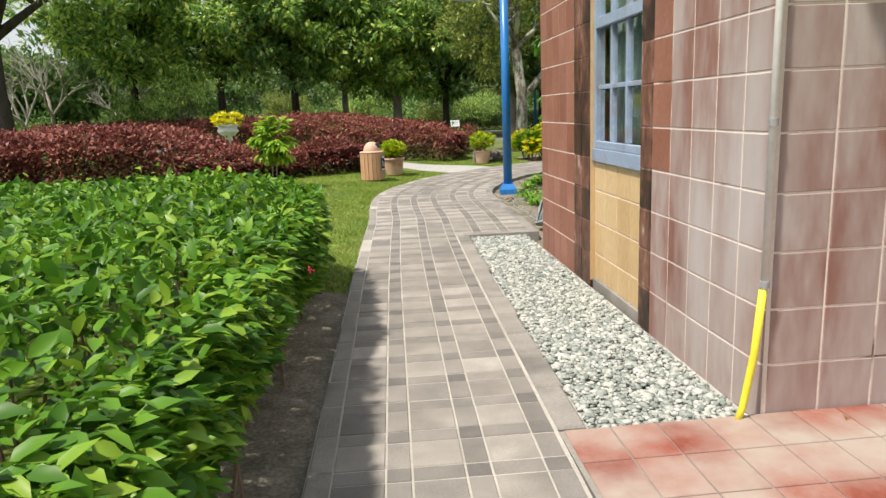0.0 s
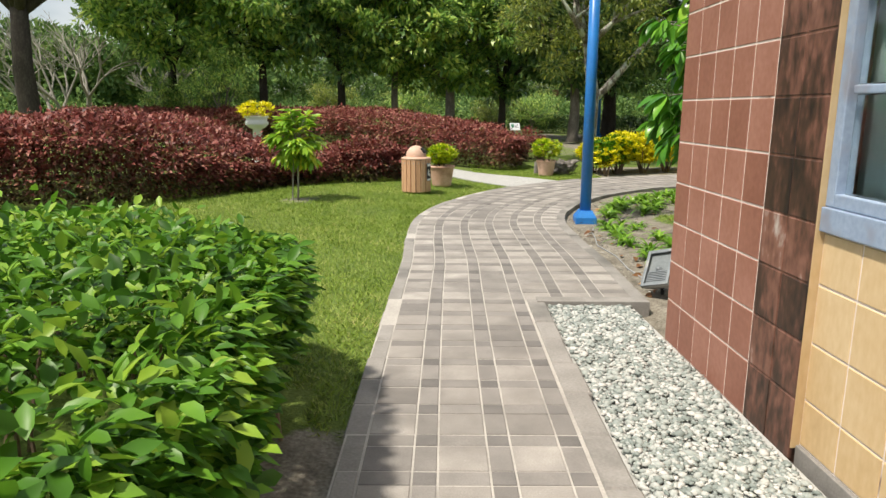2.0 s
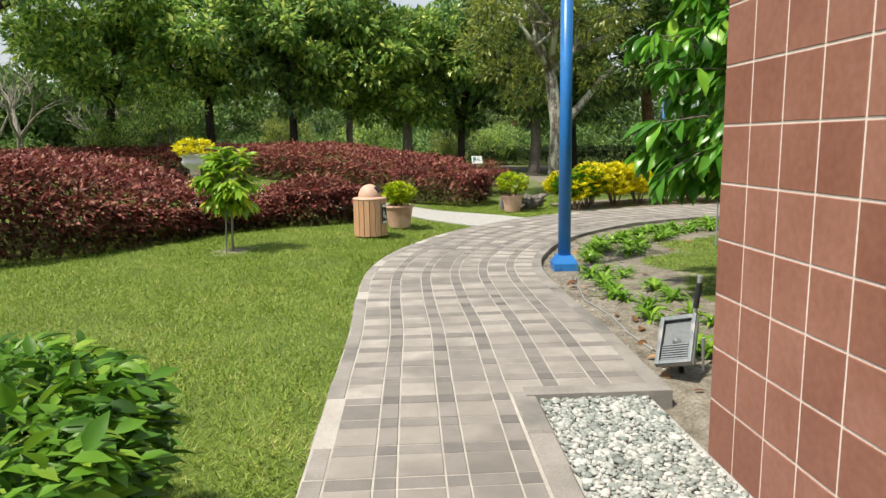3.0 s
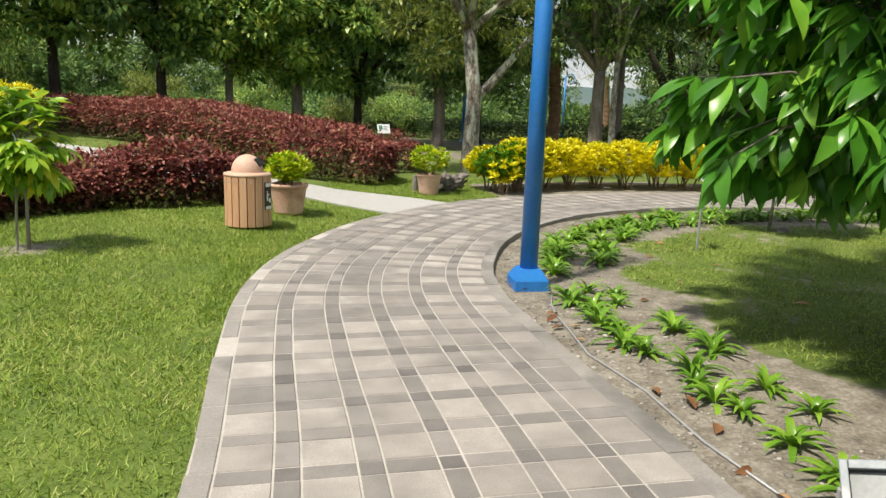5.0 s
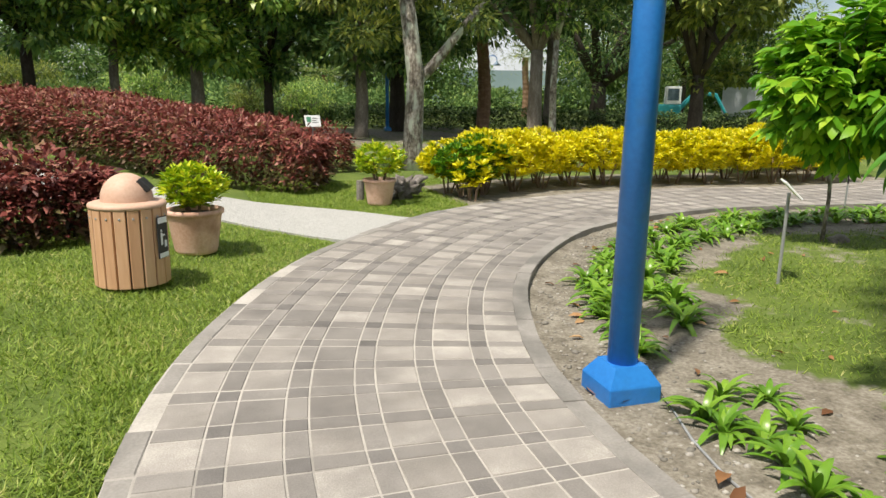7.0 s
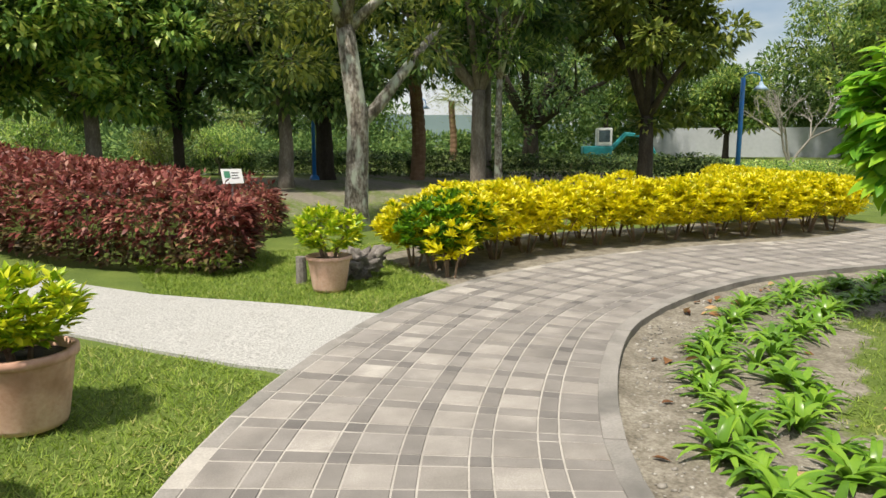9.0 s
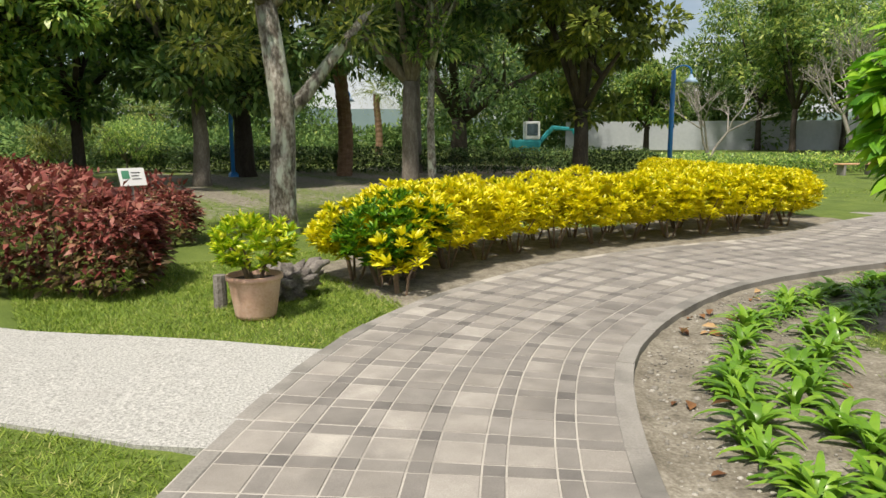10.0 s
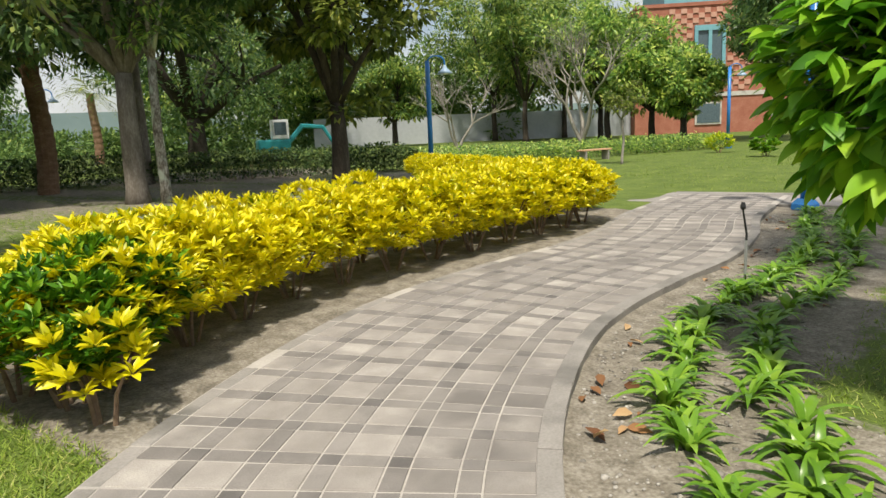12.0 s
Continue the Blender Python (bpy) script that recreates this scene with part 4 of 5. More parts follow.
for i in range(5):
    croton(11.0 + i * .8, 20.9 + i * .12, .86, .95, M["leaf_yellow"], 340 + i)
for i in range(9):
    croton(13.3 + i * .53, 19.95 + i * .8, .88, 1.0, M["leaf_yellow"], 360 + i, label="golden croton bush in the farther row")
croton(3.95, 19.05, .8, .92, M["leaf_croton_green"], 400, 210, 13, .09, .2, label="green croton bush at the end of the golden row")
croton(4.3, 19.2, .9, 1.02, M["leaf_croton_green"], 401, 230, 13, .09, .22, label="green croton bush at the end of the golden row")
croton(3.9, 18.62, .6, .5, M["leaf_yellow"], 402, 26, 13, .112, .2, label="small golden croton shoot with long leaves")
croton(3.86, 19.5, .8, .9, M["leaf_yellow"], 403, 190)


# ---------- pots ----------
def pot(x, y, z, r, h, label, seed, leaf, ph, pw):
    p = thing("terracotta_pot", x, y, z, label, "pot", "terracotta pots")
    part("vessel", lathe(bmesh.new(), [(.001, .0), (r * .72, 0), (r * .76, .03), (r * .95, h * .85), (r * .97, h * .88), (r * 1.04, h * .9), (r * 1.04, h * .99), (r * 1.0, h), (r * .92, h), (r * .9, h * .86), (.001, h * .86)], 36), M["terracotta"], p, smooth=True)
    part("soil", lathe(bmesh.new(), [(.001, h * .875), (r * .89, h * .872)], 24), M["bark_dark"], p, "dark potting soil")
    croton(x, y, ph, pw, leaf, seed, 105, 13, .088, .08, "yellow-green croton growing in the terracotta pot", gz=z + h * .86, name="potted_croton", group="potted crotons")


pot(-.03, 16.0, .045, .25, .40, "terracotta pot beside the litter bin", 500, M["leaf_croton_mid"], .42, .55)
pot(2.47, 18.6, .0, .225, .36, "terracotta pot on the grass beside driftwood", 501, M["leaf_croton_mid"], .52, .66)


def driftwood():
    root = thing("driftwood_stump", 2.95, 19.1, -.02, "weathered grey driftwood stump lying on the grass", "driftwood")
    r = random.Random(5)
    bm = bmesh.new()
    bmesh.ops.create_icosphere(bm, subdivisions=4, radius=1)
    for q in bm.verts:
        c = q.co.normalized()
        f = 1 + .5 * noise.noise(c * 2.2) - .5 * abs(noise.noise(c * 5.5)) + .3 * noise.noise(c * 11)
        q.co = Vector((c.x * .33 * f, c.y * .2 * f, max(-.02, .16 + c.z * .17 * f)))
    part("burl", bm, M["driftwood"], root, smooth=True)
    for i in range(7):
        a = r.uniform(0, 6.28)
        e = Vector((math.cos(a) * r.uniform(.3, .46), math.sin(a) * .28, r.uniform(.03, .36)))
        part("root_stub", tube(bmesh.new(), [(e.x * .4, e.y * .4, .16), (e.x * .75, e.y * .75, e.z * .8 + .05), e], [.07, .05, .02], 8), M["driftwood"], root, smooth=True)
    part("old_stake", tube(bmesh.new(), [(-.62, .02, -.02), (-.62, .02, .3)], [.06, .055], 10), M["driftwood"], root, "short grey post")


driftwood()


# ---------- litter bin ----------
def litter_bin():
    b = thing("litter_bin", -.51, 15.0, .062, "round litter bin of tan wooden slats with a pinkish dome lid", "litter bin")
    R, Hh = .262, .575
    part("liner", lathe(bmesh.new(), [(.001, .02), (R - .035, .02), (R - .035, Hh - .01), (.001, Hh - .01)], 40), M["black"], b, "dark inner drum")
    n = 18
    for i in range(n):
        a = i * 2 * math.pi / n
        w = 2 * math.pi * R / n * .86
        o = part("slat", boxed(-w / 2, w / 2, -.014, .014, 0, Hh, bevel=.006), M["slat"], b)
        o.matrix_basis = pose(math.cos(a) * (R - .012), math.sin(a) * (R - .012), 0, 0, 0, math.degrees(a) + 90)
        s2 = part("screw", lathe(bmesh.new(), [(.001, .006), (.008, .004), (.009, 0)], 8), M["steel"], o)
        s2.matrix_basis = pose(0, -.014, Hh - .06, 90, 0, 0)
    part("rim", lathe(bmesh.new(), [(R - .06, Hh), (R + .006, Hh), (R + .01, Hh + .015), (R + .004, Hh + .032), (R - .03, Hh + .04), (R - .09, Hh + .046)], 48), M["dome"], b, "pinkish rim ring", True)
    prof = [(.182 * math.cos(q), Hh + .045 + .2 * math.sin(q)) for q in np.linspace(0, 1.57, 12)]
    part("dome_lid", lathe(bmesh.new(), [(p[0] + .001, p[1]) for p in prof], 40), M["dome"], b, "pinkish dome lid", True)
    op = part("opening", boxed(-.03, .012, -.085, .085, -.055, .055, bevel=.01), M["black"], b, "dark mouth of the lid")
    op.matrix_basis = pose(.138, -.03, Hh + .165, 0, -42, -8)
    # notice plate
    pl = part("notice_plate", boxed(-.055, .055, -.006, .006, 0, .31, bevel=.003), M["black"], b, "dark notice plate with a white figure")
    a = -.6
    pl.matrix_basis = pose(math.cos(a) * (R + .012), math.sin(a) * (R + .012), .2, 0, 0, math.degrees(a) + 90)
    def deco(name, *q):
        part(name, boxed(*q), M["white"], pl)
    deco("text_bar", -.05, .05, -.0085, -.0065, .262, .305)
    deco("text_bar", -.05, .05, -.0085, -.0065, .005, .04)
    deco("figure_body", -.03, -.008, -.0085, -.0065, .1, .19)
    deco("figure_head", -.027, -.012, -.0085, -.0065, .198, .215)
    deco("figure_arm", -.008, .018, -.0085, -.0065, .165, .178)
    deco("figure_basket", .01, .038, -.0085, -.0065, .08, .13)


litter_bin()


# ---------- lamp posts ----------
def lamp_post(x, y, z, aim, height=4.0, r=.078, label="blue lamp post with a pale bell shade on an arm"):
    p = thing("street_lamp", x, y, z, label, "street lamp", "blue lamp posts", rz=aim)
    bm = bmesh.new()
    box(bm, -.15, .15, -.15, .15, 0, .1, bevel=.008)
    ring = [[bm.verts.new((sx * w, sy * w, zz)) for sx, sy in ((-1, -1), (1, -1), (1, 1), (-1, 1))] for w, zz in ((.146, .1), (.09, .19))]
    for i in range(4):
        j = (i + 1) % 4
        bm.faces.new((ring[0][i], ring[0][j], ring[1][j], ring[1][i]))
    bm.faces.new(ring[1])
    part("base", bm, M["blue"], p, "flared blue base")
    part("pole", tube(bmesh.new(), [(0, 0, .15), (0, 0, height)], [r, r * .92], 24), M["blue"], p, smooth=True)
    part("arm", tube(bmesh.new(), [(0, 0, height - .06)] + [(.3 - .3 * math.cos(q), 0, height - .06 + .22 * math.sin(q)) for q in np.linspace(.3, 2.9, 9)] + [(.6, 0, height - .12), (.6, 0, height - .2)], [.028] * 12, 10), M["blue"], p, smooth=True)
    sh = part("shade", lathe(bmesh.new(), [(.03, height - .15), (.06, height - .18), (.08, height - .27), (.17, height - .34), (.285, height - .46), (.275, height - .46), (.16, height - .355), (.02, height - .22)], 28), M["lamp_shade"], p, "pale blue bell shade", True)
    sh.location.x = .6
    bl = part("bulb", lathe(bmesh.new(), [(.001, height - .49), (.12, height - .46), (.16, height - .41), (.02, height - .33)], 20), M["lamp_glass"], p, "frosted globe", True)
    bl.location.x = .6
    return p


lamp_post(1.97, 12.30, -.08, 175, 3.9)
lamp_post(21.7, 28.96, .0, -52, 3.9, .088)
lamp_post(39.8, 22.8, .0, -60, 4.1, .09)
lamp_post(14.66, 16.46, -.06, 150, 4.0)
lamp_post(8.6, 38.5, .1, 90, 4.0)
lamp_post(19, 50.5, .2, -20, 4.0)


# ---------- signs, sprinklers, flood lamp ----------
def plant_sign(x, y, z, h, rz, tilt=-35, label="small white plant label on a thin steel stake"):
    p = thing("plant_sign", x, y, z, label, "sign", "plant signs", rz=rz)
    part("stake", tube(bmesh.new(), [(0, 0, -.05), (0, 0, h - .03)], [.014, .014], 10), M["steel"], p)
    b = part("board", boxed(-.14, .14, -.008, .008, -.1, .1, bevel=.004), M["white"], p)
    b.matrix_basis = pose(0, -.015, h, tilt, 0, 0)
    part("printed_leaf", boxed(-.11, -.03, -.0105, -.0085, -.02, .07), M["signgreen"], b)
    for i, w in enumerate((.1, .08, .1)):
        part("text_bar", boxed(-.01, -.01 + w, -.0105, -.0085, .04 - i * .035, .05 - i * .035), M["black"], b)


plant_sign(2.02, 21.08, .0, 1.07, 14, -20)
plant_sign(4.66, 13.74, -.08, .83, 50, -45, "white plant label on a pale stake in the bed")


def riser(x, y, z, h, label):
    p = thing("sprinkler_riser", x, y, z, label, "sprinkler", "sprinklers")
    part("pipe", tube(bmesh.new(), [(0, 0, -.05), (0, 0, h * .55)], [.013, .013], 10), M["steel"], p)
    part("hose", tube(bmesh.new(), [(0, 0, h * .5), (.01, 0, h * .62), (-.05, .02, h * .86), (-.09, .02, h * .93)], [.011, .011, .009, .008], 8), M["black"], p)
    part("head", tube(bmesh.new(), [(-.09, .02, h * .92), (-.09, .02, h * .95), (-.09, .02, h)], [.02, .026, .016], 10), M["black"], p)


riser(8.7, 16.3, -.07, .8, "thin garden sprinkler riser with a black hose")
riser(9.2, 22.6, -.02, .75, "thin sprinkler riser behind the golden bushes")


def flood():
    p = thing("flood_light", 1.75, 8.42, -.07, "grey ground flood light tilted upward on the soil", "flood light", rz=-46)
    bm = bmesh.new()
    ring = [[bm.verts.new((sx * w, d, sz * h)) for sx, sz in ((-1, -1), (1, -1), (1, 1), (-1, 1))] for w, h, d in ((.125, .185, -.05), (.13, .19, -.03), (.1, .15, .05), (.05, .08, .075))]
    for a, b in zip(ring, ring[1:]):
        for k in range(4):
            bm.faces.new((a[k], a[(k + 1) % 4], b[(k + 1) % 4], b[k]))
    bm.faces.new(ring[-1])
    body = part("housing", bm, M["steel"], p)
    body.matrix_basis = pose(0, 0, .22, -44, -16, 0)
    for n, q in (("rim_side", (-.128, -.1, -.064, -.046, -.188, .188)), ("rim_side", (.1, .128, -.064, -.046, -.188, .188)), ("rim_top", (-.0995, .0995, -.063, -.046, .155, .188)), ("rim_bottom", (-.0995, .0995, -.063, -.046, -.188, -.16))):
        part(n, boxed(*q, bevel=.004), M["lamp_metal"], body)
    part("reflector", boxed(-.0995, .0995, -.03, -.02, -.16, .155), M["flood_glass"], body, "dull reflector")
    part("lamp_socket", lathe(bmesh.new(), [(.03, 0), (.03, .012), (.018, .016), (.016, .03), (.001, .032)], 16), M["lamp_metal"], body, smooth=True).matrix_basis = pose(0, -.03, -.01, 90, 0, 0)
    for i in range(7):
        part("louvre", boxed(-.092, .092, -.052, -.03, -.152 + i * .018, -.142 + i * .018), M["lamp_metal"], body)
    for i in range(5):
        part("cooling_fin", boxed(-.06, .06, .05, .1, -.08 + i * .04, -.074 + i * .04), M["steel"], body)
    part("bracket", tube(bmesh.new(), [(-.15, .02, .28), (-.15, .05, .05), (.15, .05, .05), (.15, .02, .28)], [.012] * 4, 8), M["steel"], p)
    part("spike", tube(bmesh.new(), [(0, .05, .06), (0, .05, -.06)], [.02, .012], 8), M["black"], p)
    q = thing("standpipe", 1.9, 8.62, -.07, "short steel standpipe with a black foam grip", "pipe")
    part("pipe", tube(bmesh.new(), [(0, 0, -.03), (.05, 0, .42)], [.014, .014], 12), M["steel"], q)
    part("grip", tube(bmesh.new(), [(.05, 0, .41), (.07, 0, .59)], [.02, .02], 12), M["black"], q, "black foam grip")
    part("cap", tube(bmesh.new(), [(.07, 0, .59), (.075, 0, .64)], [.016, .02], 12), M["steel"], q)


flood()


# ---------- sapling, mango-like trees ----------
def leafy(name, label, x, y, z, trunk, twigs, leaf, size, per, seed, bark, droop=-.9, ratio=.3, r0=.02, spread=.5):
    """A small tree whose long leaves hang in whorls from the ends of its twigs."""
    r = np.random.default_rng(seed)
    root = thing(name, x, y, z, label, "tree")
    bm = bmesh.new()
    tube(bm, trunk, np.linspace(r0, r0 * .45, len(trunk)), 10)
    P, A, F = [], [], []
    top = np.array(trunk[-1])
    for base, end in twigs:
        base, end = np.array(base), np.array(end)
        mid = (base + end) / 2 + np.array((0, 0, .08 * np.linalg.norm(end - base)))
        tube(bm, [base, mid, end], [min(r0 * .4, .014), min(r0 * .28, .009), .003], 6)
        d = (end - mid) / max(np.linalg.norm(end - mid), 1e-6)
        for f in np.linspace(.35, 1.0, 4):
            c = base * (1 - f) ** 2 + 2 * f * (1 - f) * mid + end * f * f
            k = per if f > .9 else per // 2
            for i in range(k):
                a = i * 2.4 + r.uniform(0, .7)
                di = np.array((math.cos(a), math.sin(a), 0.0)) * r.uniform(.5, 1) + d * r.uniform(.2, .9) + np.array((0, 0, droop * r.uniform(.5, 1.1)))
                P.append(c + r.normal(0, .012, 3))
                A.append(di)
    P, A = np.array(P), np.array(A)
    L = size * r.uniform(.65, 1.2, len(P))
    part("trunk", bm, bark, root, smooth=True)
    link("foliage", leaves("foliage", P, A, L, L * ratio, LONG), leaf, root, smooth=True)
    return root


def twig_set(c, rx, ry, rz, n, seed, base, low=-1.0):
    r = np.random.default_rng(seed)
    out = []
    for _ in range(n):
        u = r.normal(size=3)
        u /= np.linalg.norm(u)
        u[2] = max(u[2], low)
        d = r.uniform(.5, 1.0)
        e = (c[0] + u[0] * rx * d, c[1] + u[1] * ry * d, c[2] + u[2] * rz * d)
        b = (base[0] + (e[0] - base[0]) * r.uniform(.2, .5), base[1] + (e[1] - base[1]) * r.uniform(.2, .5), base[2] + (e[2] - base[2]) * r.uniform(.2, .5))
        out.append((b, e))
    return out


M["leaf_sapling"] = leaf_mat("sapling leaf", [(0.1, (0.1215, 0.27, 0.0243)), (0.45, (0.2565, 0.459, 0.0405)), (0.75, (0.4455, 0.594, 0.0473)), (0.95, (0.783, 0.648, 0.054))], rough=.4, translucent=.4)
leafy("sapling", "thin young tree with drooping yellow-green leaves tied to a stick", -2.38, 13.55, .04, [(0, 0, -.05), (.02, 0, .5), (-.01, 0, 1.0), (0, 0, 1.3)], twig_set((0, 0, 1.02), .4, .4, .5, 46, 21, (0, 0, .95)), M["leaf_sapling"], .21, 8, 22, M["twig_pale"], droop=-.45, ratio=.3, r0=.018)
st = thing("stake", -2.46, 13.5, .04, "thin pale wooden stake tied to the young tree", "stake")
part("stick", tube(bmesh.new(), [(0, 0, -.05), (.06, .0, 1.0)], [.012, .01], 8), M["twig_pale"], st)

M["leaf_young"] = leaf_mat("young tree leaf", [(0.1, (0.056, 0.2016, 0.0157)), (0.4, (0.1456, 0.3808, 0.0224)), (0.7, (0.2912, 0.5376, 0.0336)), (0.95, (0.504, 0.6944, 0.056))], rough=.45, translucent=.38, vary_amt=.7, spec=.3)
leafy("young_tree", "young tree with glossy green leaves on a thin pale trunk", 6.68, 14.98, -.08, [(0, 0, -.05), (.02, 0, .5), (.0, .02, 1.0), (.03, 0, 1.7), (.0, 0, 2.2)], twig_set((.05, -.1, 1.78), .98, .98, .88, 300, 31, (0, 0, 1.4)), M["leaf_young"], .235, 8, 32, M["bark_pale"], droop=-.55, ratio=.42, r0=.024)
leafy("broad_leaved_tree", "broad-leaved tree with large drooping glossy leaves over the lawn", 3.95, 10.35, -.08, [(0, 0, -.05), (.05, 0, .8), (-.05, .05, 1.6), (0, 0, 2.6), (.05, 0, 4.0), (.2, .3, 5.4)], twig_set((-.05, 0, 2.6), 1.8, 1.8, 1.8, 230, 41, (0, 0, 2.0)) + twig_set((.3, .1, 4.7), 2.1, 2.1, 1.2, 200, 44, (.1, .1, 3.8)) + twig_set((-.6, 0, 1.55), 1.2, 1.4, .45, 70, 43, (-.2, 0, 1.7)), M["leaf_mango"], .28, 10, 42, M["bark"], droop=-1.0, ratio=.34, r0=.07)


def rock(x, y, s, seed):
    bm = bmesh.new()
    bmesh.ops.create_icosphere(bm, subdivisions=3, radius=1)
    for q in bm.verts:
        c = q.co.normalized()
        f = 1 + .3 * noise.noise(c * 1.6 + Vector((seed, 0, 0))) + .1 * noise.noise(c * 6)
        q.co = Vector((c.x * s * f, c.y * s * .7 * f, c.z * s * .5 * f))
    o = part("stone", bm, M["driftwood"], smooth=True)
    o.location = (x, y, -.06)
    tagged(o, "grey stone at the foot of the young tree", "stone")


rock(6.85, 14.9, .14, 3)


CABLE = [(2.06, 12.22, .08), (2.13, 12.16, -.05), (2.08, 12.0, -.066), (1.97, 11.75, -.066), (1.88, 11.45, -.066), (1.83, 11.1, -.066), (1.74, 10.6, -.066), (1.8, 10.0, -.066), (1.76, 9.4, -.066), (1.8, 8.8, -.066)]


# ---------- strap-leaved lilies in the bed ----------
def lily_leaf(seed):
    """One arching strap leaf with a folded midrib."""
    q = random.Random(seed)
    L, w, el = q.uniform(.22, .34), q.uniform(.016, .023), q.uniform(.55, 1.2)
    bm = bmesh.new()
    rows = []
    x, z, a = .012, 0.0, el
    for i in range(7):
        f = i / 6
        ww = w * (1.0 - f ** 3) * (.7 + .6 * min(f * 3, 1))
        rows.append([bm.verts.new((x, -ww, z + .25 * ww)), bm.verts.new((x, 0, z)), bm.verts.new((x, ww, z + .25 * ww))])
        x, z, a = x + math.cos(a) * L / 6, z + math.sin(a) * L / 6, a - q.uniform(.2, .4)
    for p, n in zip(rows, rows[1:]):
        bm.faces.new((p[0], p[1], n[1], n[0])), bm.faces.new((p[1], p[2], n[2], n[1]))
    me = bpy.data.meshes.new("leaf")
    bm.to_mesh(me)
    bm.free()
    me.polygons.foreach_set("use_smooth", [True] * len(me.polygons))
    me.materials.append(M["leaf_lily"])
    return me


LILY = [lily_leaf(600 + i) for i in range(12)]
r = np.random.default_rng(77)
spots = []
for dist, jit, gap, y_from in ((.6, .05, .17, 8.7), (1.05, .06, .25, 9.6)):
    s = float(np.interp(y_from, RC[:, 1], RS))
    while s < BED_END - .4:
        px, py = on_path(s, -(dist + r.normal(0, jit)))
        if r.uniform() < (.9 if py > 13 else .6):
            spots.append((px, py))
        s += gap * r.uniform(.6, 1.4)
for px, py in spots:
    if math.hypot(px - 1.97, py - 12.3) < .28:
        continue
    e = thing("strap_lily", px, py, -.085, "strap-leaved lily clump growing in sandy soil", "plant", "lily border", rz=r.uniform(0, 360))
    e.scale = [r.uniform(.8, 1.15) * (1.0 if py > 13 else .82)] * 3
    k = r.integers(14, 20)
    for j in range(k):
        o = new("leaf", LILY[r.integers(0, 12)])
        o.matrix_basis = pose(0, 0, 0, 0, r.uniform(-25, 12), j * 137.5 + r.uniform(-20, 20))
        o.parent = e


def scatter_dry():
    global rng
    n = 130
    s = rng.uniform(4, BED_END - .6, n)
    d = np.where(rng.uniform(size=n) < .5, -rng.uniform(.05, .4, n), -rng.uniform(.4, 3.2, n))
    P = np.array([(*on_path(a, b), -.055) for a, b in zip(s, d)])
    P[:, 2] = -.062
    A = np.column_stack((rng.normal(size=(n, 2)), rng.uniform(.05, .25, n)))
    L = rng.uniform(.06, .16, n)
    return leaves("fallen_leaves", P, A, L, L * .5, FINE)


tagged(link("fallen_leaves", scatter_dry(), M["leaf_dry"]), "brown dry leaves fallen on the soil", "leaves", kind="stuff")


def bed_stones():
    """Small pale stones strewn over the sandy bed."""
    ico = bmesh.new()
    bmesh.ops.create_icosphere(ico, subdivisions=1, radius=1)
    T0 = np.array([q.co for q in ico.verts])
    F0 = np.array([[q.index for q in f.verts] for f in ico.faces])
    ico.free()
    n = 4200
    s = rng.uniform(float(np.interp(8.3, RC[:, 1], RS)), BED_END - .6, n)
    d = np.abs(rng.normal(0, .55, n)) + .02
    P = np.array([(*on_path(a, -b), 0) for a, b in zip(s, d)])
    P[:, 2] = ground_z(P[:, 0], P[:, 1]) + .002
    sz = rng.lognormal(math.log(.0075), .45, n).clip(.003, .024)
    V = T0[None] * (1 + rng.normal(0, .15, (n, len(T0), 1))) * np.stack((sz * 1.2, sz, sz * .6), 1)[:, None] + P[:, None]
    return tri_mesh("bed_stones", V.reshape(-1, 3), (F0[None] + (np.arange(n) * len(T0))[:, None, None]).reshape(-1, 3))


tagged(link("bed_stones", bed_stones(), M["bed_stone"], smooth=True), "small pale stones strewn on the sandy bed", "stones", kind="stuff")
cable = thing("ground_cable", 0, 0, 0, "thin grey cable lying on the soil from the lamp post", "cable")
part("cable_run", tube(bmesh.new(), CABLE, [.007] * len(CABLE), 8), M["steel"], cable, smooth=True)


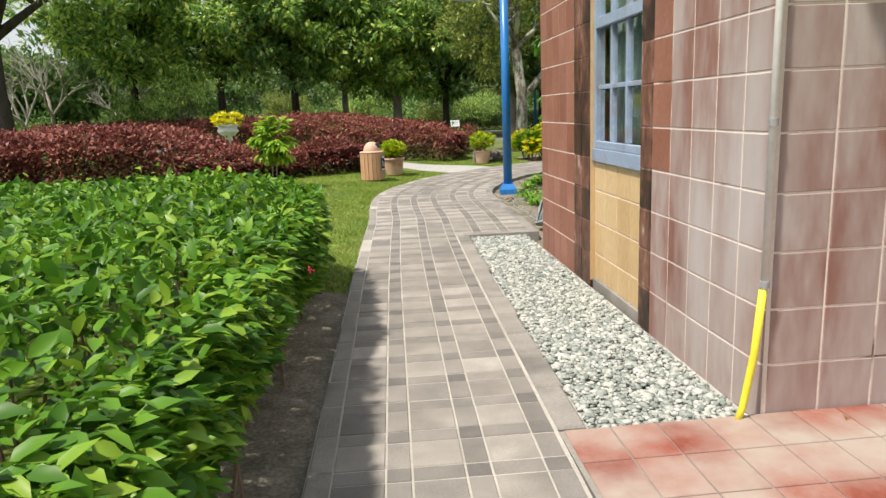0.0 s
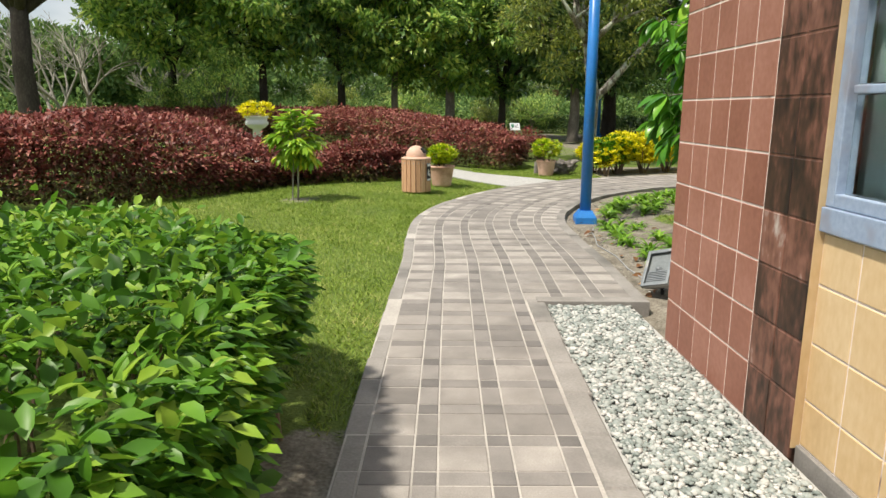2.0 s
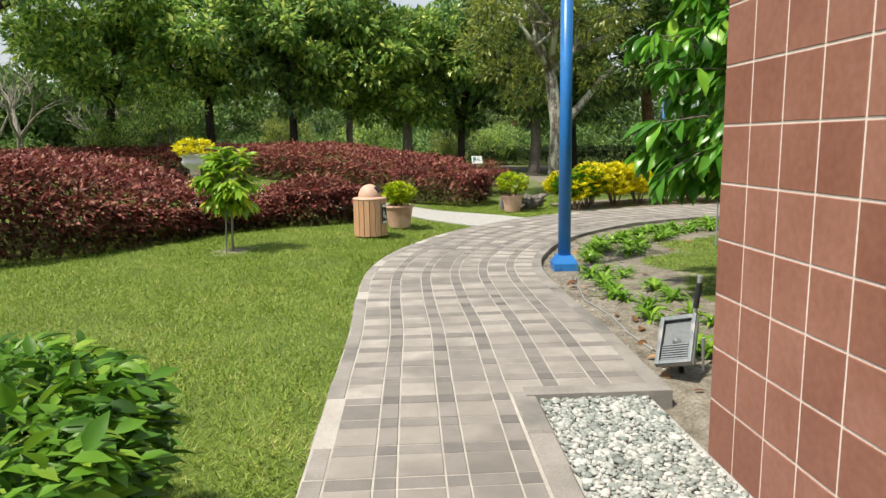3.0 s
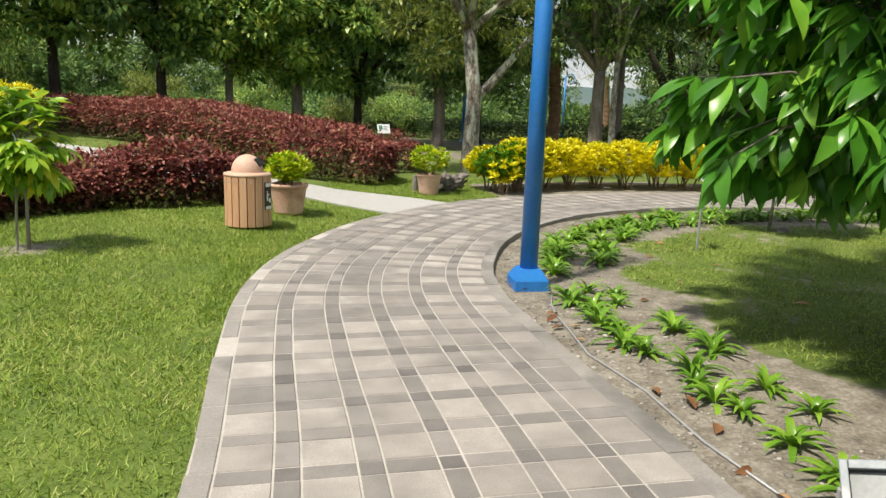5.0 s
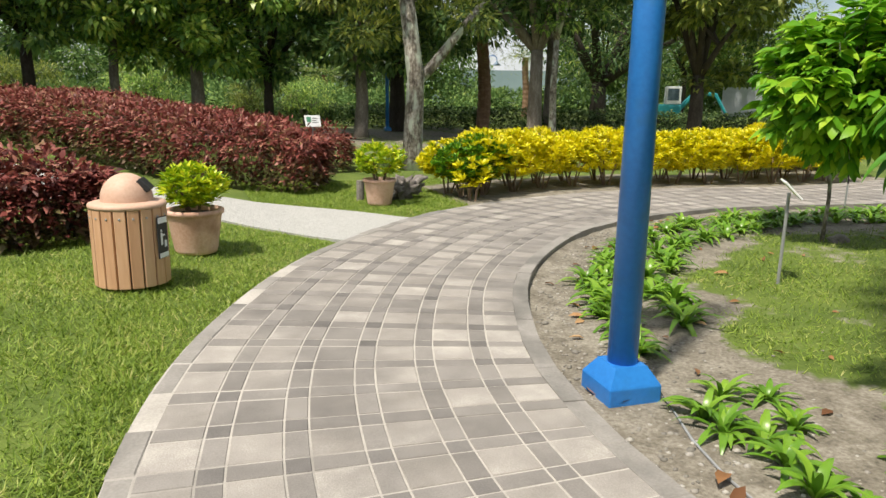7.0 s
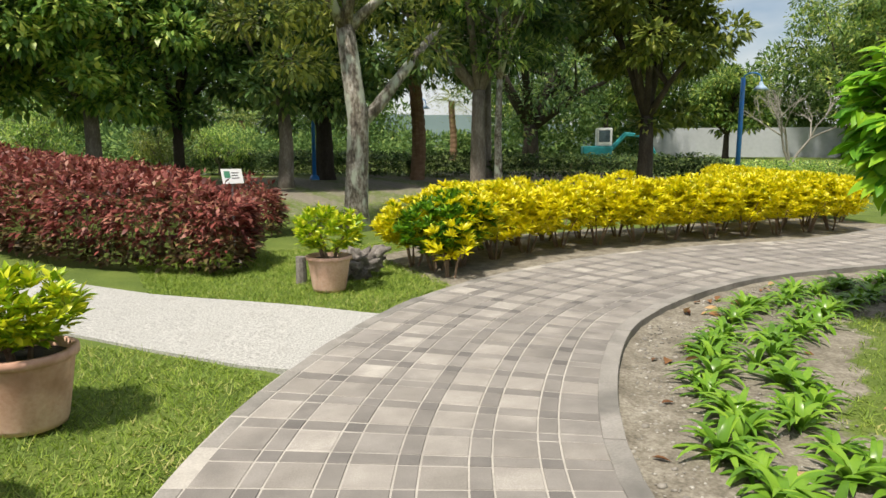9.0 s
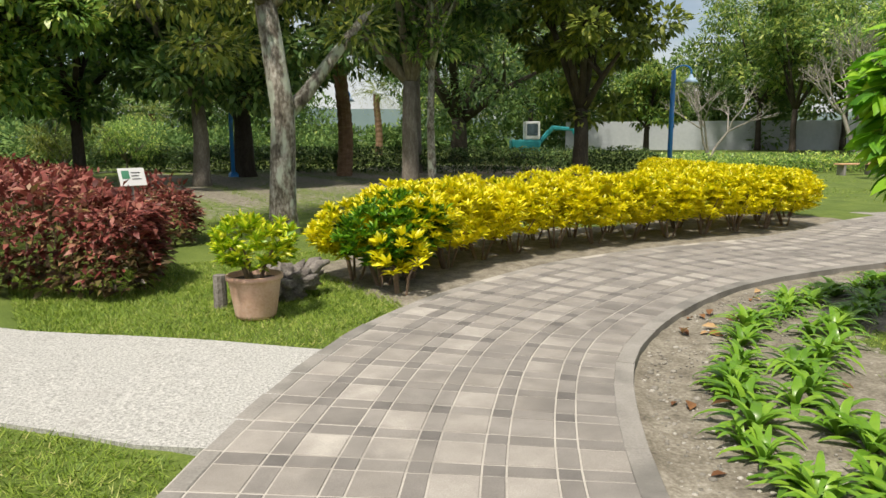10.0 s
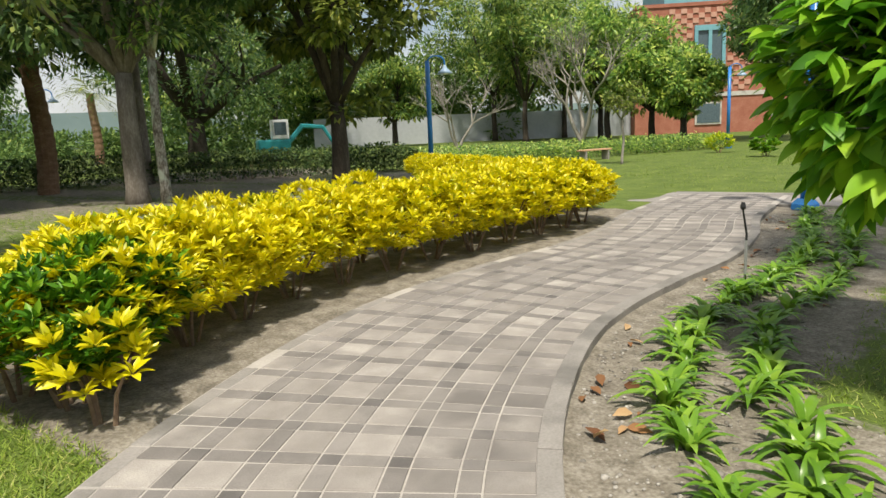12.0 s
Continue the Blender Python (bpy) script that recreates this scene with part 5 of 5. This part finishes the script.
# ---------- grass ----------
def grass():
    n = 420000
    # left lawn, lawn by the fork, garden lawn
    zones = [((-.6, 1.5), (14.3, 17.3), .06), ((-.7, .7), (11.5, 14.4), .05), ((-5.5, -.3), (4.5, 17.2), .62), ((.8, 4.4), (16.8, 21.5), .2), ((2.0, 9.0), (8.2, 16.6), .18)]
    P = []
    for (x0, x1), (y0, y1), f in zones:
        k = int(n * f)
        x = rng.uniform(x0, x1, k)
        y = y0 + (y1 - y0) * rng.uniform(0, 1, k)
        d = side_of(x, y)
        ok = (((d > WIDTH - .05 * rng.uniform(size=k) ** 2) & (d < 7)) | ((d < -.22) & (d > -7)))
        so = soil_at(x, y)
        ok &= so < rng.uniform(.25, .75, k)
        ok &= ~((x > WX - .9) & (y < 8.3))
        # keep off the side path
        lx = np.interp(y, [16.25, 16.85, 17.5, 18.8, 20.8], [1.35, .93, .3, -1.0, -3])
        ux = np.interp(y, [16.2, 17.35, 18.4, 19.35, 21, 23], [3.6, 2.62, 1.65, .6, -1, -3])
        ok &= ~((y > 16.1) & (x > lx - .02) & (x < ux + .02) & (d > WIDTH - .1))
        ok &= ~((x < -.9) & (y < 6.3))
        P.append(np.stack((x[ok], y[ok]), 1))
    P = np.concatenate(P)
    z = ground_z(P[:, 0], P[:, 1])
    m = len(P)
    A = np.column_stack((rng.normal(0, .75, (m, 2)), rng.uniform(.5, 1.0, m)))
    L = rng.uniform(.03, .075, m)
    return leaves("grass", np.column_stack((P, z - .004)), A, L, rng.uniform(.006, .011, m), BLADE)


def rough_grass():
    """Longer tufts and litter on the far lawns and below the trees."""
    n = 60000
    k = n // 2
    P = np.concatenate((np.stack((rng.uniform(16.7, 36, k), rng.uniform(13, 30, k)), 1), np.stack((rng.uniform(3.2, 22, k), rng.uniform(20.9, 36, k)), 1), np.stack((rng.uniform(-12, 0, k // 2), rng.uniform(20, 27, k // 2)), 1)))
    so = soil_at(P[:, 0], P[:, 1])
    keep = so < rng.uniform(.3, .8, len(P))
    P = P[keep]
    clump = np.array([noise.noise((x * .5, y * .5, 9)) for x, y in P])
    P = P[clump > rng.uniform(-.7, .35, len(P))]
    m = len(P)
    A = np.column_stack((rng.normal(0, .6, (m, 2)), rng.uniform(.4, 1.0, m)))
    L = rng.uniform(.03, .085, m)
    return leaves("rough_grass", np.column_stack((P, ground_z(P[:, 0], P[:, 1]) - .004)), A, L, rng.uniform(.008, .017, m), BLADE)


tagged(link("rough_grass", rough_grass(), M["grass_blade"]), "rough uneven grass on the far lawns", "grass", kind="stuff")
tagged(link("grass", grass(), M["grass_blade"]), "short mown grass blades", "grass", kind="stuff")


# ---------- trees ----------
TREES = [
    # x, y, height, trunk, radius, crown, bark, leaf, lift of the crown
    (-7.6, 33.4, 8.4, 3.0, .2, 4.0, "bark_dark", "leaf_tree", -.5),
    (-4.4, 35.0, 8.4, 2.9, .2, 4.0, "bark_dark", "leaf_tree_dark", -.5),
    (-1.9, 35.5, 8.6, 2.9, .17, 3.9, "bark", "leaf_tree", -.5),
    (.7, 36.0, 7.4, 2.7, .26, 3.6, "bark", "leaf_tree", -.5),
    (3.4, 37.5, 8.2, 2.6, .2, 3.6, "bark_dark", "leaf_tree_dark", -.5),
    (6.6, 35.4, 9.0, 2.7, .26, 4.0, "bark", "leaf_deep", -.5),
    (9.4, 39.6, 9.0, 2.4, .4, 3.8, "bark_dark", "leaf_deep", -.3),
    (-11.2, 32.5, 8.2, 2.9, .2, 3.4, "bark_dark", "leaf_tree", -.5),
    (12.0, 31.4, 10.6, 3.3, .27, 4.4, "bark", "leaf_deep", .2),
    (17.5, 29.4, 11.0, 2.5, .27, 2.9, "bark_dark", "leaf_tree_olive", -.5),
    (24.9, 46.5, 13.0, 2.6, .55, 8.0, "bark_dark", "leaf_deep", -.5),
    (16.4, 38.0, 10.5, 4.4, .25, 4.0, "bark", "leaf_deep", .2),
]
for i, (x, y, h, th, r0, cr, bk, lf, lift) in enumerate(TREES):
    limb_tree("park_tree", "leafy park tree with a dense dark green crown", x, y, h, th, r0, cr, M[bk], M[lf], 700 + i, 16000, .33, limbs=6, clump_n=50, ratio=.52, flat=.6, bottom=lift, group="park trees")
# pale-barked tree with a leaning limb
t1 = limb_tree("park_tree", "pale lichen-barked tree with a leaning side limb", 4.55, 23.2, 8.0, 3.5, .2, 2.6, M["bark_pale"], M["leaf_tree_olive"], 730, 13000, .17, lean=(-.16, 0), limbs=5, clump_n=38, group="park trees", bottom=-.9)
part("side_limb", tube(bmesh.new(), [(-.08, 0, 1.72), (.42, 0, 2.2), (1.0, .1, 2.85), (1.75, .2, 3.7)], [.13, .11, .09, .05], 10), M["bark_pale"], t1, smooth=True)
limb_tree("park_tree", "slender grey tree beside a thicker trunk", 12.35, 30.7, 9.0, 3.6, .13, 2.4, M["bark_pale"], M["leaf_tree"], 731, 4000, .22, group="park trees")
limb_tree("park_tree", "large shade tree at the lawn's edge", -13.9, 26.5, 12.5, 4.3, .35, 4.8, M["bark_dark"], M["leaf_tree_dark"], 732, 9000, .3, limbs=6, clump_n=34, group="park trees")


# added tree that stays out of view; its crown shades the bed's far end
limb_tree("park_tree", "unseen tall tree added to shade the lily bed", 9.5, 12.0, 8.4, 3.9, .2, 3.4, M["bark"], M["leaf_tree_dark"], 734, 14000, .24, limbs=7, clump_n=46, group="park trees", bottom=.1)


for i, (x, y, h, cr) in enumerate(((-8.4, 29.8, 3.4, 1.5), (-11.0, 31.5, 2.8, 1.3), (3.4, 42.0, 3.0, 1.7), (-1.2, 43.0, 2.8, 1.6), (6.0, 44.5, 2.6, 1.6), (-5.8, 42.0, 2.8, 1.5))):
    limb_tree("green_shrub", "feathery bright green shrub below the park trees", x, y, h, .5, .06, cr, M["bark"], M["leaf_tree_olive"] if i % 3 == 2 else M["leaf_tree"], 790 + i, 4200, .2, limbs=7, clump_n=24, group="green shrubs", ratio=.25)


def bare_tree(x, y, h, seed, label, z=.1, leafy_n=0, r0=.11):
    rr = random.Random(seed)
    root = thing("bare_tree", x, y, z, label, "tree", "bare trees")
    bm = bmesh.new()

    def grow(p, d, ln, rad, depth):
        q = p + d * ln
        m = (p + q) / 2 + Vector((rr.uniform(-1, 1), rr.uniform(-1, 1), rr.uniform(-.5, 1))) * ln * .08
        tube(bm, [p, m, q], [rad, rad * .85, rad * .68], 6, False)
        if depth:
            for _ in range(3 if depth > 1 else 2):
                e = (d + Vector((rr.uniform(-1, 1), rr.uniform(-1, 1), rr.uniform(-.3, .7))) * .85).normalized()
                grow(q, e, ln * rr.uniform(.55, .82), rad * .55, depth - 1)

    for k in range(3):
        grow(Vector((0, 0, -.05)), Vector((rr.uniform(-.5, .5), rr.uniform(-.5, .5), 1)).normalized(), h * .34, r0, 5 if h > 10 else 4)
    part("bare_crown", bm, M["twig_pale"], root, smooth=True)


bare_tree(43.9, 42.2, 6.5, 3, "bare pale tree with forked branches")
bare_tree(58, 38.5, 10.2, 4, "large leafless tree with grey twigs", r0=.2)
bare_tree(-16, 34, 6.0, 5, "pruned pale tree with bare limbs")
bare_tree(-19, 37, 6.0, 6, "pruned pale tree with bare limbs")
bare_tree(-13.5, 38, 5.0, 7, "pruned pale tree with bare limbs")


def palm(x, y, h, seed, label="date palm with a rough ringed trunk", n=34, fl=2.6):
    global rng
    keep = rng
    rng = np.random.default_rng(seed)
    root = thing("palm_tree", x, y, .1, label, "palm", "palms")
    bm = bmesh.new()
    zs = np.linspace(-.1, h, 26)
    tube(bm, [(.1 * math.sin(z), 0, z) for z in zs], [.24 + (.03 if i % 2 else 0) + .06 * (1 - z / h) for i, z in enumerate(zs)], 12)
    part("trunk", bm, M["bark_palm"], root)
    P, A, Ls = [], [], []
    for i in range(n):
        a = i * 2.4
        el = rng.uniform(-.5, 1.2)
        d = np.array((math.cos(a) * math.cos(el), math.sin(a) * math.cos(el), math.sin(el)))
        for f in np.linspace(.12, 1, 26):
            c = np.array((0, 0, h)) + d * fl * f + np.array((0, 0, -fl * .55 * f * f))
            side = np.cross(d, (0, 0, 1.0))
            for sg in (-1, 1):
                P.append(c)
                A.append(side * sg + d * .6 + np.array((0, 0, -.35)))
                Ls.append(.42 * (1.15 - abs(f - .45)))
    Ls = np.array(Ls)
    link("fronds", leaves("fronds", np.array(P), np.array(A), Ls, Ls * .1, KITE), M["leaf_tree_olive"], root)
    rng = keep


palm(12.9, 37.9, 4.6, 1)
palm(9.8, 58, 3.0, 2, "low palm in the far park")
palm(-2.5, 56, 2.2, 3, "low palm in the far park")
palm(28, 62, 5.0, 4, "palm in the far park")


# low hedge rows behind the trees
def hedge_row(a, b, w, h, n, leaf, seed, label):
    a, b = Vector(a), Vector(b)
    d = (b - a).normalized()
    p = Vector((-d.y, d.x)) * w / 2
    hedge("low_hedge", label, [tuple(a + p), tuple(a - p), tuple(b - p), tuple(b + p)], lambda x, y: h + 0 * x, n, .17, leaf, seed=seed, ratio=.5)


hedge_row((5.0, 46), (14, 40.6), 1.2, 1.05, 14000, M["leaf_clipped"], 51, "dark clipped hedge behind the trees")
hedge_row((14, 40.6), (24.6, 32.0), 1.2, 1.05, 17000, M["leaf_clipped"], 52, "dark clipped hedge behind the trees")
hedge_row((24.6, 32.0), (40, 23.6), 1.2, .8, 13000, M["leaf_tree"], 53, "clipped green hedge along the far lawn")
bm = bmesh.new()
box(bm, -.9, .9, -.2, .2, .4, .46, bevel=.01)
bench = thing("park_bench", 30, 26.2, .0, "plain backless wooden park bench", "bench", rz=-20)
part("seat", bm, M["slat"], bench)
for sx in (-.7, .7):
    part("leg", boxed(sx - .05, sx + .05, -.18, .18, -.05, .4), M["kerb"], bench)
kerbline = tagged(part("far_kerb", boxed(-.06, .06, 0, 30, -.1, .16), M["wash"]), "pale kerb along the far path", "kerb", kind="structure")
kerbline.matrix_basis = pose(4.6, 44.2, .0, 0, 0, -52)


# far shrubs and trees
def far_clumps(name, label, items, leaf, seed, per=420, size=.35, flat=.85):
    global rng
    keep = rng
    rng = np.random.default_rng(seed)
    P, A = clumps([(x, y, z) for x, y, z, _ in items], [q[3] for q in items], per, flat)
    L = size * rng.uniform(.6, 1.3, len(P))
    ob = link(name, leaves(name, P, A, L, L * .5, KITE), leaf)
    rng = keep
    return tagged(ob, label, "shrubs", kind="stuff")


rr = np.random.default_rng(9)
mid = []
for i in range(95):
    a = rr.uniform(-36, 22)
    d = rr.uniform(46, 66)
    s = rr.uniform(.7, 1.7)
    mid.append((math.sin(radians(a)) * d, 5 + math.cos(radians(a)) * d, s * .8, s))
far_clumps("far_shrubs", "mixed green shrubs beyond the trees", mid, M["leaf_far"], 61, 420, .34)
far = []
for i in range(260):
    a = -46 + 108 * (i + rr.uniform(0, 1)) / 260
    gap = 24 < a < 31
    d = rr.uniform(85, 120)
    hgt = rr.uniform(2.5, 4.5) if gap else rr.uniform(8, 15)
    for k in range(1 if gap else 3):
        far.append((math.sin(radians(a)) * d + rr.normal(0, 2), 10 + math.cos(radians(a)) * d, max(1.2, hgt * (k + .5) / (1 if gap else 3) * .9), rr.uniform(1.6, 3.2) * (.6 if gap else 1)))
for i in range(60):
    a, d = rr.uniform(-44, -14), rr.uniform(58, 75)
    hgt = rr.uniform(4, 9)
    for k in range(3):
        far.append((math.sin(radians(a)) * d, 5 + math.cos(radians(a)) * d, hgt * (k + .5) / 3, rr.uniform(1.4, 2.4)))
far_clumps("far_woods", "distant mixed trees round the park", far, M["leaf_far"], 62, 260, .75)


# hedge flower
fl = thing("hibiscus_flower", -.78, 3.86, .63, "small red flower on the green hedge", "flower")
for k in range(5):
    a = k * 1.2566
    q = part("petal", lathe(bmesh.new(), [(.001, 0), (.008, .003), (.013, .001), (.015, -.003)], 10), M["petal"], fl)
    q.matrix_basis = pose(.012, math.cos(a) * .012, math.sin(a) * .012, 0, 70, 0)
part("pistil", tube(bmesh.new(), [(0, 0, 0), (.04, 0, -.005)], [.004, .003], 6), M["petal"], fl)


# trees before the far wall and building
for i, (x, y, h, cr, lf) in enumerate([(56, 57.5, 9, 4.0, "leaf_mid"), (70, 54, 19, 8.0, "leaf_mid"), (78, 49, 19, 8.5, "leaf_mid"), (64, 47, 15, 6.0, "leaf_mid"), (69, 41, 12.5, 5.6, "leaf_mid"), (63, 38.0, 12.6, 6.0, "leaf_tree"), (62, 33.6, 9.6, 4.4, "leaf_tree"), (60, 30.4, 7.0, 3.2, "leaf_tree"), (59, 23.2, 13, 4.2, "leaf_deep"), (50, 68, 16, 7.5, "leaf_mid"), (86, 62, 22, 9.0, "leaf_mid"), (52, 20, 15, 6.0, "leaf_deep"), (40, 68, 16, 7.0, "leaf_mid"), (60, 72, 18, 8.0, "leaf_mid"), (96, 56, 22, 9.0, "leaf_mid")]):
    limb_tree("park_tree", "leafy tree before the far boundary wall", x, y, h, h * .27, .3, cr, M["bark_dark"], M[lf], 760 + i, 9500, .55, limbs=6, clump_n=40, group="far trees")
limb_tree("park_tree", "slim young tree with yellow-green leaves on the far lawn", 26.9, 23.9, 3.2, 1.7, .05, .8, M["twig_pale"], M["leaf_tree_olive"], 780, 900, .16, group="far trees", clump_n=8)

M["far_wall"] = mat("grey boundary wall paint", [(0.3, (.36, .39, .43)), (0.7, (.46, .49, .53))], rough=.9, scale=.4, fine=3, bump=.1)
bw = tagged(part("boundary_wall", boxed(6, 52, -.15, .15, -.2, 3.4), M["far_wall"]), "long grey boundary wall beyond the trees", "wall", kind="structure")
bw.matrix_basis = pose(52, 73.2, 0, 0, 0, -42)

# brick building
M["brick_red"] = mat("red brick", [(0.25, (.26, .085, .055)), (0.5, (.36, .14, .095)), (0.8, (.46, .22, .16))], rough=.9, scale=1.2, fine=9, bump=.2)
M["panel_blue"] = mat("turquoise wall panel", [(0.3, (.13, .33, .4)), (0.7, (.2, .43, .5))], rough=.6, scale=.5, fine=6, bump=.05)
M["far_glass"] = mat("dark far window", [(0.3, (.05, .08, .1)), (0.7, (.12, .17, .2))], rough=.15, bump=0)
M["brick_pale"] = mat("pale brick", [(0.25, (.42, .2, .14)), (0.5, (.52, .29, .22)), (0.8, (.6, .38, .3))], rough=.9, scale=1.2, fine=9, bump=.2)
hall = thing("brick_building", 85.4, 36.7, 0, "tall red brick building with turquoise panels and windows", "building", rz=-62)
part("wall", boxed(-6, 28, 0, 14, -.5, 14.8), M["brick_red"], hall)
part("upper_wall", boxed(-2.7, 28, .3, 14, 14.8, 24), M["panel_blue"], hall, "turquoise panelled storeys")
part("roof", boxed(-2.9, 28.2, .2, 14.2, 24, 24.5), M["plaster"], hall)
part("string_course", boxed(-6.1, 28.1, -.15, .1, 14.5, 14.9), M["brick_red"], hall, "projecting brick course")
part("base_band", boxed(-6.1, 28.1, -.12, .1, 4.2, 4.7), M["plaster"], hall, "pale band above the ground floor")
for fx in (2.4, 11, 19.6):
    w = part("window", boxed(fx - 1.75, fx + 1.75, -.3, .1, 11.7, 12.3), M["panel_blue"], hall, "turquoise window head")
    for mx in (-1.55, 0, 1.55):
        part("mullion", boxed(fx + mx - .2, fx + mx + .2, -.28, .1, 7.3, 11.7), M["panel_blue"], w)
    for mx in (-1.35, .2):
        part("pane", boxed(fx + mx, fx + mx + 1.15, -.06, -.01, 7.3, 11.7), M["far_glass"], w)
    w = part("window", boxed(fx - 1.3, fx + 1.3, .1, .35, 16.2, 19.4), M["plaster"], hall, "pale window surround")
    for mx in (-1.1, .05):
        part("pane", boxed(fx + mx, fx + mx + 1.05, .04, .09, 16.4, 19.2), M["far_glass"], w)
    w = part("window", boxed(fx - 1.5, fx + 1.5, -.15, .1, 1.0, 3.6), M["plaster"], hall, "pale ground-floor window surround")
    part("pane", boxed(fx - 1.3, fx + 1.3, -.2, -.16, 1.2, 3.4), M["far_glass"], w)
for gz in range(17):
    for gx in range(14):
        x0, z0 = -2.2 + gx * .66, 4.9 + gz * .55
        if (gx + gz) % 2 == 0 and not (.5 < x0 + .33 < 4.3 and 7.0 < z0 + .27 < 12.5):
            part("brick_panel", boxed(x0, x0 + .66, -.1, .05, z0, z0 + .55), M["brick_pale"], hall)

# excavator
M["teal"] = mat("teal machine paint", [(0.3, (.01, .22, .25)), (0.7, (.03, .32, .34))], rough=.45, scale=1, fine=10, bump=.05)
ex = thing("excavator", 30.5, 46.5, .1, "small teal excavator with a white cab parked beyond the hedge", "excavator", rz=-35)
for sy in (-.7, .7):
    part("track", boxed(-1.1, 1.1, sy - .17, sy + .17, 0, .5, bevel=.2), M["black"], ex)
part("body", boxed(-1.2, .7, -.8, .8, .55, 1.35, bevel=.12), M["teal"], ex)
cab = part("cab", boxed(-.35, .65, -.75, .15, 1.35, 2.5, bevel=.08), M["white"], ex, "white cab")
part("pane", boxed(-.2, .5, -.765, -.752, 1.6, 2.35), M["far_glass"], cab)
part("pane", boxed(.652, .665, -.6, .0, 1.6, 2.35), M["far_glass"], cab)
part("boom", tube(bmesh.new(), [(.6, .3, 1.0), (1.6, .3, 2.1), (2.9, .3, 2.0)], [.16, .17, .12], 6), M["teal"], ex)
part("dipper", tube(bmesh.new(), [(2.85, .3, 2.05), (3.6, .3, .8)], [.12, .09], 6), M["teal"], ex)
part("bucket", boxed(3.35, 3.85, .05, .55, .3, .8, bevel=.1), M["black"], ex)

# white planter with golden shrub
pl = thing("stone_planter", -4.55, 19.8, .02, "white stone planter on a pedestal among red shrubs", "planter")
part("bowl", lathe(bmesh.new(), [(q * .78, w) for q, w in [(.2, 0), (.2, .5), (.14, .6), (.14, 1.0), (.24, 1.04), (.33, 1.1), (.36, 1.12), (.36, 1.18), (.33, 1.2), (.33, 1.26), (.38, 1.28), (.38, 1.33), (.31, 1.33), (.3, 1.2), (.001, 1.2)]], 32), M["white"], pl, smooth=True)
croton(-4.55, 19.8, .42, .82, M["leaf_yellow"], 520, 40, 12, .13, .03, "golden shrub growing in the white planter", gz=1.22, name="planter_shrub", group="")

# low plants on the far lawn
for i, (x, y) in enumerate(((31.0, 19.6), (35, 22.2))):
    croton(x, y, .7 + .1 * (i % 3), 1.0 + .2 * (i % 2), M["leaf_croton_mid"] if i % 2 else M["leaf_croton_green"], 540 + i, 40, 11, .24, .1, "low leafy plant on the far lawn", gz=-.02, name="lawn_plant", group="far lawn plants")

# hills
bm = bmesh.new()
prev = None
for i in range(60):
    a = radians(-50 + i * 2)
    d = 900
    hh = 26 + 18 * math.exp(-((i - 40) / 4) ** 2) + 16 * noise.noise((i * .13, 2, 0)) + 6 * noise.noise((i * .5, 4, 0))
    p0, p1 = bm.verts.new((math.sin(a) * d, math.cos(a) * d, -5)), bm.verts.new((math.sin(a) * d, math.cos(a) * d, hh))
    if prev:
        bm.faces.new((prev[0], p0, p1, prev[1]))
    prev = (p0, p1)
# the distance haze is painted into the hills' blue-grey base colour
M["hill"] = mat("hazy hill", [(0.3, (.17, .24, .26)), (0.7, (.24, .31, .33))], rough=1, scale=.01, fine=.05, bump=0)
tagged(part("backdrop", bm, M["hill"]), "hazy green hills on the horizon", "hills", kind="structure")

# ---------- small pieces last ----------
wall_tiles()
for i in range(14):
    for j in range(10):
        x0, y1 = .43 + i * .222, Y0 - .006 - j * .3
        o = piece("tile", (.214, .016, .292), M["porch_tile"], porch, (x0 + .111, y1 - .15, -.006), 0)
        o.matrix_basis = pose(x0 + .111, y1 - .15, -.006, -90, 0, 0)
for s0, s1, v0, v1, z, dark in PAVERS:
    bm = bmesh.new()
    cell(bm, s0, s1, v0, v1, z)
    part("paver", bm, M[("tile_light_o", "tile_mid_o", "tile_dark_o")[dark]], path)
